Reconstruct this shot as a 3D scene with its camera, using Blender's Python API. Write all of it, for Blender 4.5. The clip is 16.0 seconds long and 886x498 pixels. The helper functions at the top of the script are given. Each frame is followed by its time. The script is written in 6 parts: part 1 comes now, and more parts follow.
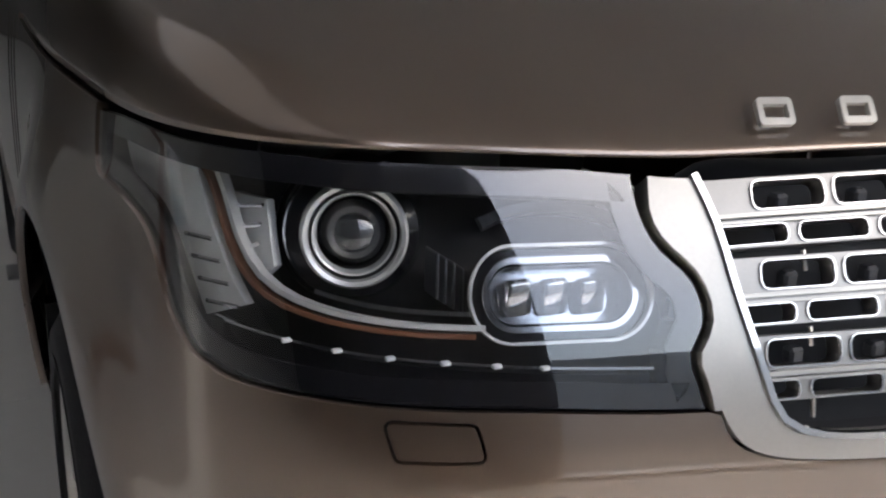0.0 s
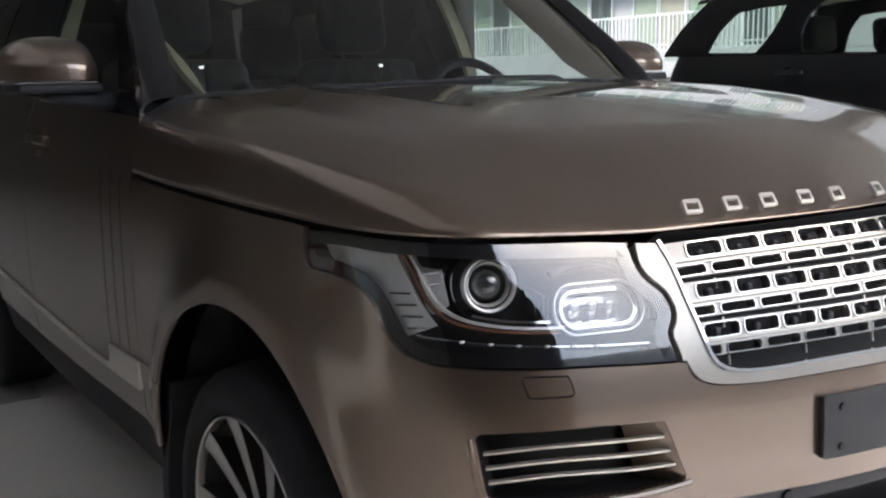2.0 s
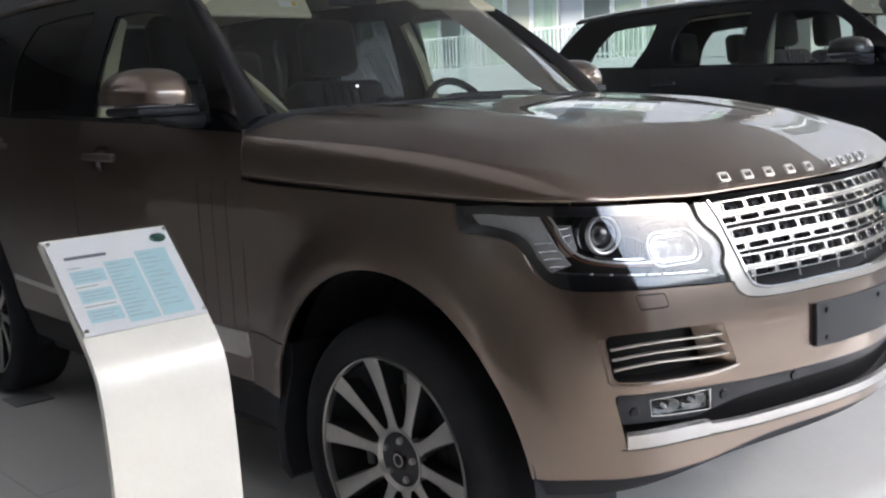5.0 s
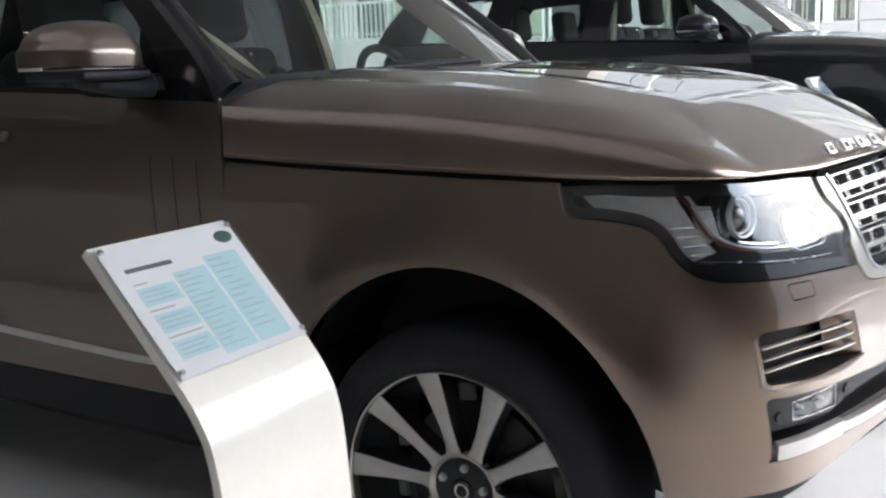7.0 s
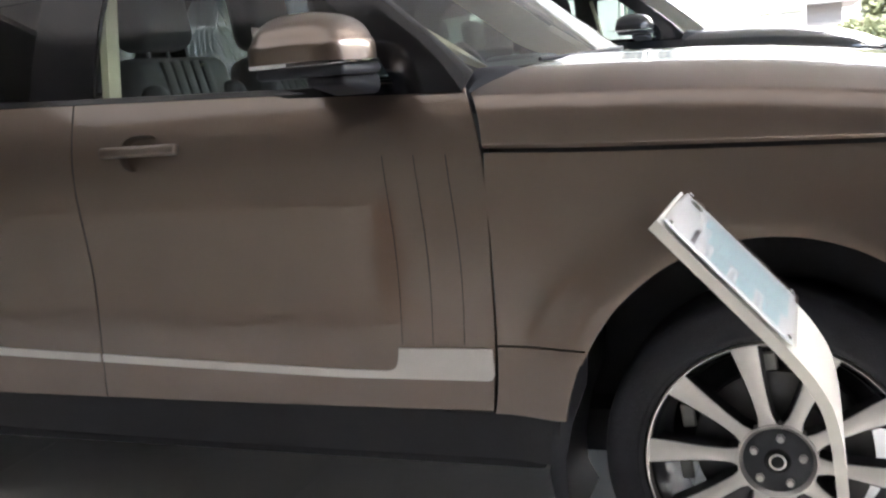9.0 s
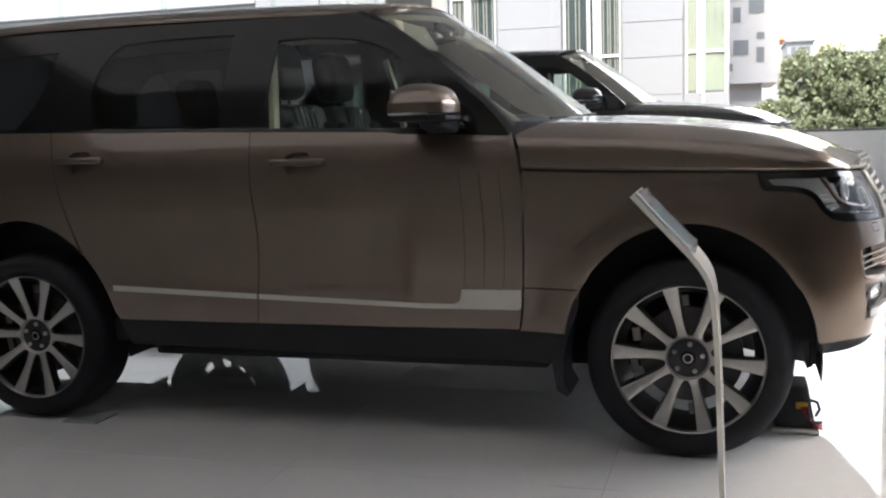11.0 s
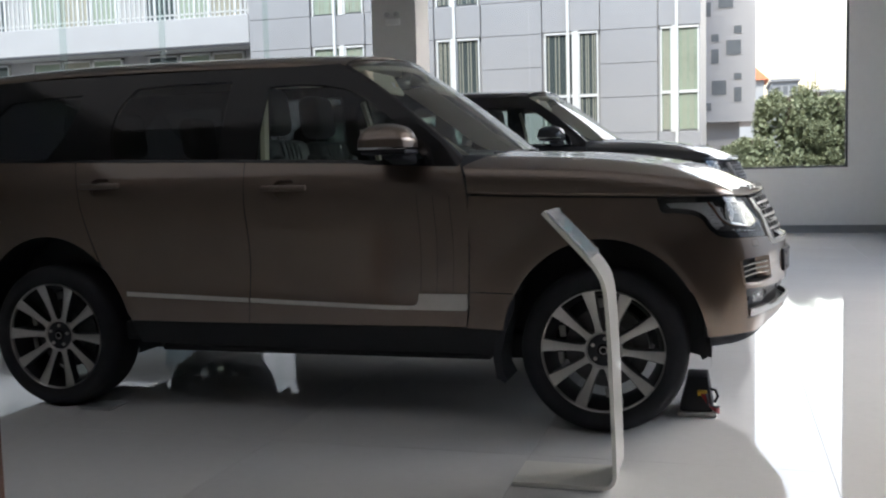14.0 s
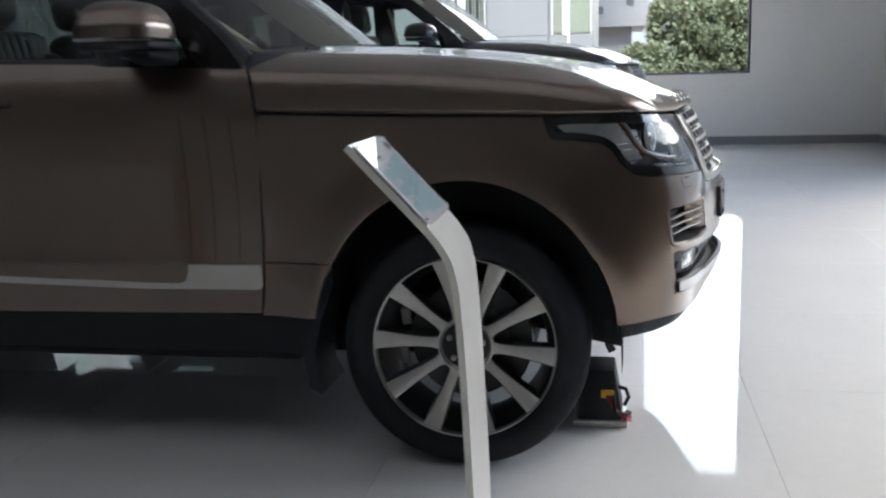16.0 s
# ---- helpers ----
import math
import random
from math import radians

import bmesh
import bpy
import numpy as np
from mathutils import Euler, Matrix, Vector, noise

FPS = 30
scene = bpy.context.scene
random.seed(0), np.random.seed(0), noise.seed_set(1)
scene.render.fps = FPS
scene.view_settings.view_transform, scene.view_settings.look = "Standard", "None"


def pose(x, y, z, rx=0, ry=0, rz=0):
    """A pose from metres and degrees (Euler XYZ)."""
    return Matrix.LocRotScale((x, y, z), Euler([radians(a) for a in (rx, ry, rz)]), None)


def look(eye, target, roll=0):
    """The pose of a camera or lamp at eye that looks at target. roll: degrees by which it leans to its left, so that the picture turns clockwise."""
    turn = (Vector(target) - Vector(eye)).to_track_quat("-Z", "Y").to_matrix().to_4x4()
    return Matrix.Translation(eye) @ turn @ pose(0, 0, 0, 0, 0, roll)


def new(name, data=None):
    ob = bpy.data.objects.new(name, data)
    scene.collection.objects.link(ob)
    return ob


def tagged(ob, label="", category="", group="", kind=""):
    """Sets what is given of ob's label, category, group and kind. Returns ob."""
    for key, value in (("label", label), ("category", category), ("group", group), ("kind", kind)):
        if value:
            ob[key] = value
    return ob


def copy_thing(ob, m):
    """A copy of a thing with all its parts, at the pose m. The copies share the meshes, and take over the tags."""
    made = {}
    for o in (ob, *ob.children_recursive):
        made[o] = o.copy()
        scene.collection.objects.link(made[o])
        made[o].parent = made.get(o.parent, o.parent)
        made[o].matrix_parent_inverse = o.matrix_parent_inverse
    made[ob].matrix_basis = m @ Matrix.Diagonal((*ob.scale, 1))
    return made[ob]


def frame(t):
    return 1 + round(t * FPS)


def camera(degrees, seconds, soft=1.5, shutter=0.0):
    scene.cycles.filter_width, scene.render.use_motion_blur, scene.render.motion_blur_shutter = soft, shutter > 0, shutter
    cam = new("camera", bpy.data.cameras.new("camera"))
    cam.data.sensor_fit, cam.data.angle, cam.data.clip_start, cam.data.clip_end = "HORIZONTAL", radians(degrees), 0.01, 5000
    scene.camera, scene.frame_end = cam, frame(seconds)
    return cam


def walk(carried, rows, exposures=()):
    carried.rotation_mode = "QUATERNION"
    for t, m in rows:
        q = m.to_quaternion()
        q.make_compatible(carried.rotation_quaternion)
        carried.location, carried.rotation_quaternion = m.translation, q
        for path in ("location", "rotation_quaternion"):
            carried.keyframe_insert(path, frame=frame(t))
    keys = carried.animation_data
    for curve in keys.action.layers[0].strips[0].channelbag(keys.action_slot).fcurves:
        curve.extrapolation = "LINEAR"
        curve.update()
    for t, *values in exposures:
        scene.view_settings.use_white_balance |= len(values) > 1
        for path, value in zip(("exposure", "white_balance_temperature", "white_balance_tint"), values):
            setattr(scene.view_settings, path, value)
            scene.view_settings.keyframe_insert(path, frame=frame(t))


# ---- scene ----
cam = camera(48.5, 16.0, soft=2.1, shutter=0.4)
PATH = [
    (0, (1.323, -1.035, 1.239), (-0.404, -0.209, 0.659), 1.4),
    (0.5, (1.458, -1.191, 1.26), (-0.238, -0.238, 0.799), 1.7),
    (1, (1.575, -1.384, 1.313), (-0.068, -0.324, 0.894), 1.2),
    (1.5, (1.698, -1.529, 1.333), (0.061, -0.451, 0.937), -0.1),
    (2, (1.789, -1.666, 1.332), (0.157, -0.562, 0.988), -1.1),
    (2.5, (1.878, -1.823, 1.349), (0.253, -0.697, 1.044), -1.8),
    (3, (1.931, -1.987, 1.352), (0.338, -0.812, 1.067), -2.4),
    (3.5, (1.993, -2.137, 1.349), (0.426, -0.925, 1.072), -2.6),
    (4, (2.047, -2.285, 1.353), (0.506, -1.041, 1.069), -2.9),
    (6.5, (1.362, -2.688, 1.334), (0.202, -1.101, 0.966), -1.7),
    (7, (1.091, -2.677, 1.327), (0.046, -1.013, 0.952), -2.0),
    (7.5, (0.77, -2.685, 1.321), (-0.151, -0.949, 0.946), -2.1),
    (8, (0.443, -2.764, 1.322), (-0.378, -0.977, 0.96), -3.3),
    (8.5, (0.236, -2.872, 1.323), (-0.538, -1.062, 0.97), -4.0),
    (9, (0.1, -3.099, 1.3), (-0.603, -1.261, 0.945), -4.9),
    (9.5, (0.08, -3.466, 1.312), (-0.546, -1.603, 0.942), -3.7),
    (12, (0.339, -5.28, 1.282), (-0.215, -3.365, 1.117), -1.5),
    (12.5, (0.425, -5.442, 1.288), (-0.119, -3.523, 1.13), -1.5),
    (13, (0.483, -5.522, 1.292), (-0.056, -3.603, 1.132), -1.5),
    (13.5, (0.521, -5.506, 1.283), (-0.022, -3.588, 1.118), -1.5),
    (14, (0.556, -5.43, 1.274), (0.006, -3.515, 1.096), -1.5),
    (14.5, (0.55, -5.205, 1.27), (0.018, -3.287, 1.074), -1.5),
    (15, (0.462, -4.812, 1.279), (-0.002, -2.882, 1.039), -1.2),
    (15.5, (0.498, -4.354, 1.278), (0.086, -2.42, 0.98), -1.6),
    (16, (0.468, -3.834, 1.239), (0.128, -1.897, 0.873), -1.6),
]
EXPOSURES = [(0.0, 2.18, 6500, 12), (2.0, 2.32, 6500, 13), (3.5, 2.46, 6420, 13), (6.5, 2.68, 6250, 11), (7.0, 2.70, 6250, 11), (7.5, 2.66, 6300, 11), (8.0, 2.86, 6400, 12), (8.5, 3.5, 6550, 13), (9.0, 3.78, 6600, 13), (9.7, 3.86, 6600, 13), (11.8, 2.00, 6500, 12), (12.5, 1.94, 6420, 12), (14.5, 2.00, 6200, 10), (16.0, 2.19, 6000, 9)]
walk(cam, [(t, look(eye, target, roll)) for t, eye, target, roll in PATH], EXPOSURES)

# ---- world, sun and exposure ----
world = bpy.data.worlds.new("sky")
scene.world = world
world.use_nodes = True
wn, wl = world.node_tree.nodes, world.node_tree.links
sky = wn.new("ShaderNodeTexSky")
sky.sky_type, sky.sun_disc = "NISHITA", False
sky.sun_elevation, sky.sun_rotation = radians(52), radians(35)
sky.air_density, sky.dust_density = 1.2, 5.0
wl.new(sky.outputs["Color"], wn["Background"].inputs["Color"])
wn["Background"].inputs["Strength"].default_value = 0.15
sun_data = bpy.data.lights.new("sun", "SUN")
sun_data.energy, sun_data.angle, sun_data.color = 1.5, radians(12), (1.0, 0.96, 0.9)
sun = new("sun", sun_data)
sun.matrix_world = look((0, 0, 30), (2, 30, 0))

# ---- materials ----
def material(name, color, rough=0.5, metal=0.0, vary=0.0, scale=8.0, bump=0.0, bump_scale=200.0, coat=0.0, coat_rough=0.03, coat_ior=1.5, spec=0.5, flake=0.0, rough_vary=0.0):
    """A principled surface with stains at two scales, fine relief and, for paint, a clear coat."""
    m = bpy.data.materials.new(name)
    m.use_nodes = True
    n, l = m.node_tree.nodes, m.node_tree.links
    p = n["Principled BSDF"]
    p.inputs["Base Color"].default_value = (*color, 1)
    p.inputs["Roughness"].default_value = rough
    p.inputs["Metallic"].default_value = metal
    p.inputs["Coat Weight"].default_value = coat
    p.inputs["Coat Roughness"].default_value = coat_rough
    p.inputs["Coat IOR"].default_value = coat_ior
    p.inputs["Specular IOR Level"].default_value = spec
    at = n.new("ShaderNodeTexCoord")
    if vary or flake or rough_vary:
        big, small = n.new("ShaderNodeTexNoise"), n.new("ShaderNodeTexNoise")
        big.inputs["Scale"].default_value, big.inputs["Detail"].default_value = scale, 6
        small.inputs["Scale"].default_value, small.inputs["Detail"].default_value = (1800 if flake else scale * 14), 2
        l.new(at.outputs["Object"], big.inputs["Vector"])
        l.new(at.outputs["Object"], small.inputs["Vector"])
        mix = n.new("ShaderNodeMath")
        mix.operation = "MULTIPLY_ADD"
        mix.inputs[1].default_value = 0.6
        l.new(big.outputs["Fac"], mix.inputs[0])
        part2 = n.new("ShaderNodeMath")
        part2.operation, part2.inputs[1].default_value = "MULTIPLY", 0.4
        l.new(small.outputs["Fac"], part2.inputs[0])
        l.new(part2.outputs[0], mix.inputs[2])
        span = n.new("ShaderNodeMapRange")
        span.inputs["From Min"].default_value, span.inputs["From Max"].default_value = 0.3, 0.7
        v = max(vary, flake)
        span.inputs["To Min"].default_value, span.inputs["To Max"].default_value = 1 - v, 1 + v
        l.new(mix.outputs[0], span.inputs["Value"])
        hsv = n.new("ShaderNodeHueSaturation")
        hsv.inputs["Color"].default_value = (*color, 1)
        l.new(span.outputs["Result"], hsv.inputs["Value"])
        l.new(hsv.outputs["Color"], p.inputs["Base Color"])
        if rough_vary:
            rr = n.new("ShaderNodeMapRange")
            rr.inputs["From Min"].default_value, rr.inputs["From Max"].default_value = 0.35, 0.65
            rr.inputs["To Min"].default_value, rr.inputs["To Max"].default_value = max(0.0, rough - rough_vary), rough + rough_vary
            l.new(big.outputs["Fac"], rr.inputs["Value"])
            l.new(rr.outputs["Result"], p.inputs["Roughness"])
    if bump:
        b, t = n.new("ShaderNodeBump"), n.new("ShaderNodeTexNoise")
        t.inputs["Scale"].default_value, t.inputs["Detail"].default_value = bump_scale, 4
        l.new(at.outputs["Object"], t.inputs["Vector"])
        l.new(t.outputs["Fac"], b.inputs["Height"])
        b.inputs["Strength"].default_value, b.inputs["Distance"].default_value = bump, 0.002
        l.new(b.outputs["Normal"], p.inputs["Normal"])
    return m


def pane_material(name, tint=(1, 1, 1), gloss=(1, 1, 1), ior=1.5, rough=0.0):
    """A thin sheet of glass: it lets light straight through, tinted, and mirrors more the flatter it is seen."""
    m = bpy.data.materials.new(name)
    m.use_nodes = True
    n, l = m.node_tree.nodes, m.node_tree.links
    n.remove(n["Principled BSDF"])
    t, g, mix, f = n.new("ShaderNodeBsdfTransparent"), n.new("ShaderNodeBsdfGlossy"), n.new("ShaderNodeMixShader"), n.new("ShaderNodeLayerWeight")
    t.inputs["Color"].default_value = (*tint, 1)
    g.inputs["Color"].default_value = (*gloss, 1)
    g.inputs["Roughness"].default_value = rough
    f.inputs["Blend"].default_value = 0.5
    r0 = ((ior - 1) / (ior + 1)) ** 2
    power, scale = n.new("ShaderNodeMath"), n.new("ShaderNodeMath")
    power.operation, power.inputs[1].default_value = "POWER", 5.0
    scale.operation, scale.inputs[1].default_value, scale.inputs[2].default_value = "MULTIPLY_ADD", 1 - r0, r0
    l.new(f.outputs["Facing"], power.inputs[0])
    l.new(power.outputs[0], scale.inputs[0])
    l.new(scale.outputs[0], mix.inputs["Fac"])
    l.new(t.outputs["BSDF"], mix.inputs[1])
    l.new(g.outputs["BSDF"], mix.inputs[2])
    l.new(mix.outputs["Shader"], n["Material Output"].inputs["Surface"])
    return m


def grain_material(name, dark, light, scale, stretch, rough, coat=0.0, axis=2):
    """Wood or brushed grain: noise drawn out along one axis."""
    m = bpy.data.materials.new(name)
    m.use_nodes = True
    n, l = m.node_tree.nodes, m.node_tree.links
    p = n["Principled BSDF"]
    at, mp, no, ramp = n.new("ShaderNodeTexCoord"), n.new("ShaderNodeMapping"), n.new("ShaderNodeTexNoise"), n.new("ShaderNodeValToRGB")
    sc = [scale * stretch] * 3
    sc[axis] = scale
    mp.inputs["Scale"].default_value = sc
    no.inputs["Scale"].default_value, no.inputs["Detail"].default_value, no.inputs["Distortion"].default_value = 1.0, 8, 0.6
    ramp.color_ramp.elements[0].position, ramp.color_ramp.elements[0].color = 0.3, (*dark, 1)
    ramp.color_ramp.elements[1].position, ramp.color_ramp.elements[1].color = 0.7, (*light, 1)
    l.new(at.outputs["Object"], mp.inputs["Vector"])
    l.new(mp.outputs["Vector"], no.inputs["Vector"])
    l.new(no.outputs["Fac"], ramp.inputs["Fac"])
    l.new(ramp.outputs["Color"], p.inputs["Base Color"])
    p.inputs["Roughness"].default_value, p.inputs["Coat Weight"].default_value = rough, coat
    return m


BROWN = material("brown_metallic_paint", (0.184, 0.138, 0.109), 0.31, 0.9, coat=1.0, coat_rough=0.012, coat_ior=1.75, flake=0.10, scale=3.0)
BLACK_PAINT = material("black_paint", (0.006, 0.007, 0.010), 0.3, 0.0, coat=1.0, coat_rough=0.02, vary=0.1, scale=3.0)
GLOSS_BLACK = material("gloss_black_trim", (0.008, 0.008, 0.010), 0.12, vary=0.15)
PLASTIC = material("black_grained_plastic", (0.034, 0.036, 0.043), 0.55, vary=0.15, bump=0.3, bump_scale=900, spec=0.3)
# Near-black trim colour, also used where gaps should look shaded.
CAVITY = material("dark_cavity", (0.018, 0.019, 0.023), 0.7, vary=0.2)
GREY_PLASTIC = material("dark_grey_plastic", (0.026, 0.029, 0.036), 0.5, vary=0.12, bump=0.3, bump_scale=900)
RUBBER = material("tyre_rubber", (0.022, 0.023, 0.028), 0.65, vary=0.25, scale=14, bump=0.5, bump_scale=260, spec=0.25)
MACHINED = material("machined_alloy", (0.54, 0.53, 0.51), 0.3, 0.85, vary=0.05, scale=40)
DARK_ALLOY = material("dark_painted_alloy", (0.025, 0.026, 0.030), 0.35, 0.2, vary=0.15)
DISC = material("brake_disc_steel", (0.11, 0.11, 0.115), 0.45, 0.6, vary=0.15, scale=30)
SILVER = material("satin_silver_trim", (0.62, 0.60, 0.57), 0.3, 0.75, vary=0.05, scale=20)
CHROME = material("chrome", (0.82, 0.82, 0.83), 0.07, 1.0, vary=0.03)
REFLECTOR = material("lamp_reflector", (0.54, 0.54, 0.55), 0.12, 1.0, vary=0.08, scale=60)
AMBER = material("amber_light_guide", (0.16, 0.075, 0.045), 0.25, vary=0.1, scale=60)
FROST = material("frosted_light_guide", (0.78, 0.80, 0.80), 0.25, vary=0.05, scale=60)
LEATHER = material("black_leather", (0.030, 0.031, 0.035), 0.55, spec=0.25, vary=0.15, scale=10, bump=0.5, bump_scale=420)
BEIGE = material("beige_lining", (0.62, 0.57, 0.42), 0.8, vary=0.06, scale=10, bump=0.4, bump_scale=600)
DASH = material("dashboard_grey", (0.075, 0.085, 0.09), 0.55, vary=0.1, scale=10, bump=0.4, bump_scale=700)
SCREEN_GLASS = pane_material("windscreen_glass", (0.62, 0.66, 0.64), ior=1.75)
SIDE_GLASS = pane_material("side_glass", (0.70, 0.78, 0.75))
PRIVACY_GLASS = pane_material("privacy_glass", (0.08, 0.084, 0.09))
LENS = pane_material("lamp_lens", (0.93, 0.94, 0.96), ior=1.92)
FOG_LENS = pane_material("fog_lamp_lens", (0.96, 0.97, 0.98), ior=1.3)
FACADE_GLASS = pane_material("facade_glass", (0.93, 0.94, 0.93), ior=1.25)
WALL = material("white_wall_paint", (0.83, 0.83, 0.82), 0.7, vary=0.03, scale=0.8, bump=0.15, bump_scale=300)
COLUMN_PAINT = material("grey_column_paint", (0.52, 0.52, 0.51), 0.7, vary=0.04, scale=1.0, bump=0.15, bump_scale=300)
BASE_GREY = material("grey_baseboard", (0.28, 0.29, 0.30), 0.4, vary=0.06)
CEIL = material("ceiling_paint", (0.55, 0.55, 0.545), 0.8, vary=0.03, scale=0.7)
TILE = material("polished_white_tile", (0.85, 0.85, 0.84), 0.04, vary=0.035, scale=1.3, spec=0.5, rough_vary=0.02)
JOINT = material("tile_joint", (0.55, 0.55, 0.54), 0.7, vary=0.1)
FRAME_DARK = material("dark_window_frame", (0.06, 0.065, 0.07), 0.4, vary=0.1)
WHITE_STEEL = material("white_coated_steel", (0.86, 0.855, 0.80), 0.28, vary=0.03, scale=6, coat=0.4)
PAPER = material("white_paper", (0.82, 0.82, 0.86), 0.6, vary=0.02)
PAPER_BLUE = material("pale_blue_print", (0.48, 0.70, 0.78), 0.6, vary=0.04, scale=30)
INK = material("grey_ink", (0.12, 0.13, 0.18), 0.6, vary=0.05)
BADGE_GREEN = material("dark_green_badge", (0.03, 0.10, 0.09), 0.4, vary=0.1)
ACRYLIC = pane_material("clear_acrylic", (0.97, 0.98, 0.98))
WOOD = grain_material("walnut_veneer", (0.125, 0.058, 0.038), (0.215, 0.115, 0.080), 1.2, 16, 0.35, 0.3)
PANEL_PALE = material("pale_laminate", (0.55, 0.54, 0.50), 0.4, vary=0.05, scale=4)
RED_CABLE = material("red_cable", (0.35, 0.02, 0.03), 0.4, vary=0.1)
YELLOW = material("yellow_plastic", (0.75, 0.45, 0.03), 0.5, vary=0.08)
PANEL_GREY = material("grey_cladding_panel", (0.315, 0.312, 0.315), 0.55, vary=0.05, scale=0.7)
PLASTER = material("white_plaster", (0.44, 0.435, 0.43), 0.8, vary=0.07, scale=0.8)
WHITE_FRAME = material("white_window_frame", (0.66, 0.66, 0.64), 0.5, vary=0.03)
DARK_PANE = material("dark_window_pane", (0.06, 0.075, 0.075), 0.06, vary=0.2, scale=1.0)
GREEN_PANE = material("green_curtained_pane", (0.30, 0.35, 0.27), 0.15, vary=0.2, scale=1.2)
CURTAIN = material("beige_curtain", (0.34, 0.33, 0.26), 0.8, vary=0.12, scale=1.5)
PINK_WALL = material("pale_far_wall", (0.46, 0.435, 0.425), 0.8, vary=0.07, scale=0.6)
ROOF_TILE = material("orange_roof_tile", (0.55, 0.17, 0.07), 0.7, vary=0.15, scale=3)
LEAF = material("hedge_leaf", (0.180, 0.205, 0.115), 0.6, vary=0.2, scale=2.5)
LEAF2 = material("young_leaf", (0.260, 0.285, 0.165), 0.6, vary=0.2, scale=2.5)
BARK = material("bark", (0.10, 0.075, 0.055), 0.85, vary=0.25, scale=20, bump=0.6, bump_scale=80)
ASPHALT = material("concrete_paving", (0.12, 0.118, 0.114), 0.85, vary=0.2, scale=4, bump=0.4, bump_scale=150)

GREY_WALL = material("grey_wall_paint", (0.42, 0.42, 0.41), 0.7, vary=0.04, scale=0.8, bump=0.15, bump_scale=300)
# For walls out of view, darkened to hold down reflections on the car.
DARK_WALL = material("dark_unseen_wall", (0.09, 0.09, 0.092), 0.5, vary=0.08, scale=1.5)
SKY_BLOCK = material("sky_block_render", (0.50, 0.495, 0.48), 0.85, vary=0.10, scale=0.7, bump=0.3, bump_scale=60)
FIN_GLASS = pane_material("green_glass_edge", (0.90, 0.95, 0.93))
DARK_GAP = material("slab_shadow_strip", (0.05, 0.05, 0.055), 0.7, vary=0.1)
FRAME_SILVER = material("satin_grey_trim", (0.40, 0.39, 0.37), 0.34, 0.7, vary=0.05, scale=20)
LETTER = material("satin_letter_silver", (0.55, 0.54, 0.52), 0.35, 0.7, vary=0.05, scale=30)
MESH_GREY = material("grey_mesh_metal", (0.29, 0.286, 0.28), 0.36, 0.7, vary=0.06, scale=20)
PALE_WEIGHT = material("dull_zinc", (0.42, 0.42, 0.41), 0.5, 0.4, vary=0.1, scale=40)


def frosted_material(name, color):
    """Milky glass that scatters the daylight from above."""
    m = bpy.data.materials.new(name)
    m.use_nodes = True
    n, l = m.node_tree.nodes, m.node_tree.links
    n.remove(n["Principled BSDF"])
    t = n.new("ShaderNodeBsdfTranslucent")
    t.inputs["Color"].default_value = (*color, 1)
    l.new(t.outputs["BSDF"], n["Material Output"].inputs["Surface"])
    return m


# Pane of the added ceiling opening; its tone sets the fill light.
MILKY = frosted_material("milky_fill_pane", (0.26, 0.26, 0.255))
WEDGE = material("silvered_lamp_plastic", (0.68, 0.69, 0.68), 0.26, 0.35, vary=0.08, scale=60)
BLADE = material("satin_silver_blade", (0.50, 0.50, 0.51), 0.27, 0.8, vary=0.05, scale=20)
FOG_SILVER = material("fog_lamp_silvering", (0.50, 0.51, 0.52), 0.20, 0.6, vary=0.15, scale=70)
# Body brown darkened to the shade inside fine grooves.
GILL = material("groove_shade_brown", (0.035, 0.027, 0.023), 0.5, vary=0.1)
PRINT_GREY = material("pale_print_grey", (0.36, 0.42, 0.47), 0.6, vary=0.05)

# ---- geometry helpers ----
from mathutils.geometry import delaunay_2d_cdt


def mesh_object(name, verts, faces, mat, parent=None, label="", normals=None, smooth=True):
    """One mesh object from verts and faces; normals: one per face corner."""
    me = bpy.data.meshes.new(name)
    me.from_pydata([tuple(map(float, v)) for v in verts], [], [tuple(map(int, f)) for f in faces])
    me.materials.append(mat)
    if smooth:
        me.polygons.foreach_set("use_smooth", [True] * len(me.polygons))
    if normals is not None:
        me.normals_split_custom_set([tuple(map(float, q)) for q in normals])
    me.update()
    ob = new(name, me)
    if parent is not None:
        ob.parent = parent
    if label:
        tagged(ob, label)
    return ob


def part(name, bm, mat, parent=None, label="", smooth=False):
    """Links a bmesh as one mesh object under a thing or a part."""
    me = bpy.data.meshes.new(name)
    bmesh.ops.recalc_face_normals(bm, faces=bm.faces)
    bm.to_mesh(me)
    bm.free()
    me.materials.append(mat)
    if smooth:
        me.polygons.foreach_set("use_smooth", [True] * len(me.polygons))
        me.set_sharp_from_angle(angle=radians(35))
    ob = new(name, me)
    if parent is not None:
        ob.parent = parent
    if label:
        tagged(ob, label)
    return ob


def box_bm(x0, x1, y0, y1, z0, z1, bevel=0.0, segments=2):
    bm = bmesh.new()
    bmesh.ops.create_cube(bm, size=1, matrix=Matrix.LocRotScale(((x0 + x1) / 2, (y0 + y1) / 2, (z0 + z1) / 2), None, (x1 - x0, y1 - y0, z1 - z0)))
    if bevel:
        bmesh.ops.bevel(bm, geom=list(bm.edges), offset=bevel, segments=segments, profile=0.5, affect="EDGES")
    return bm


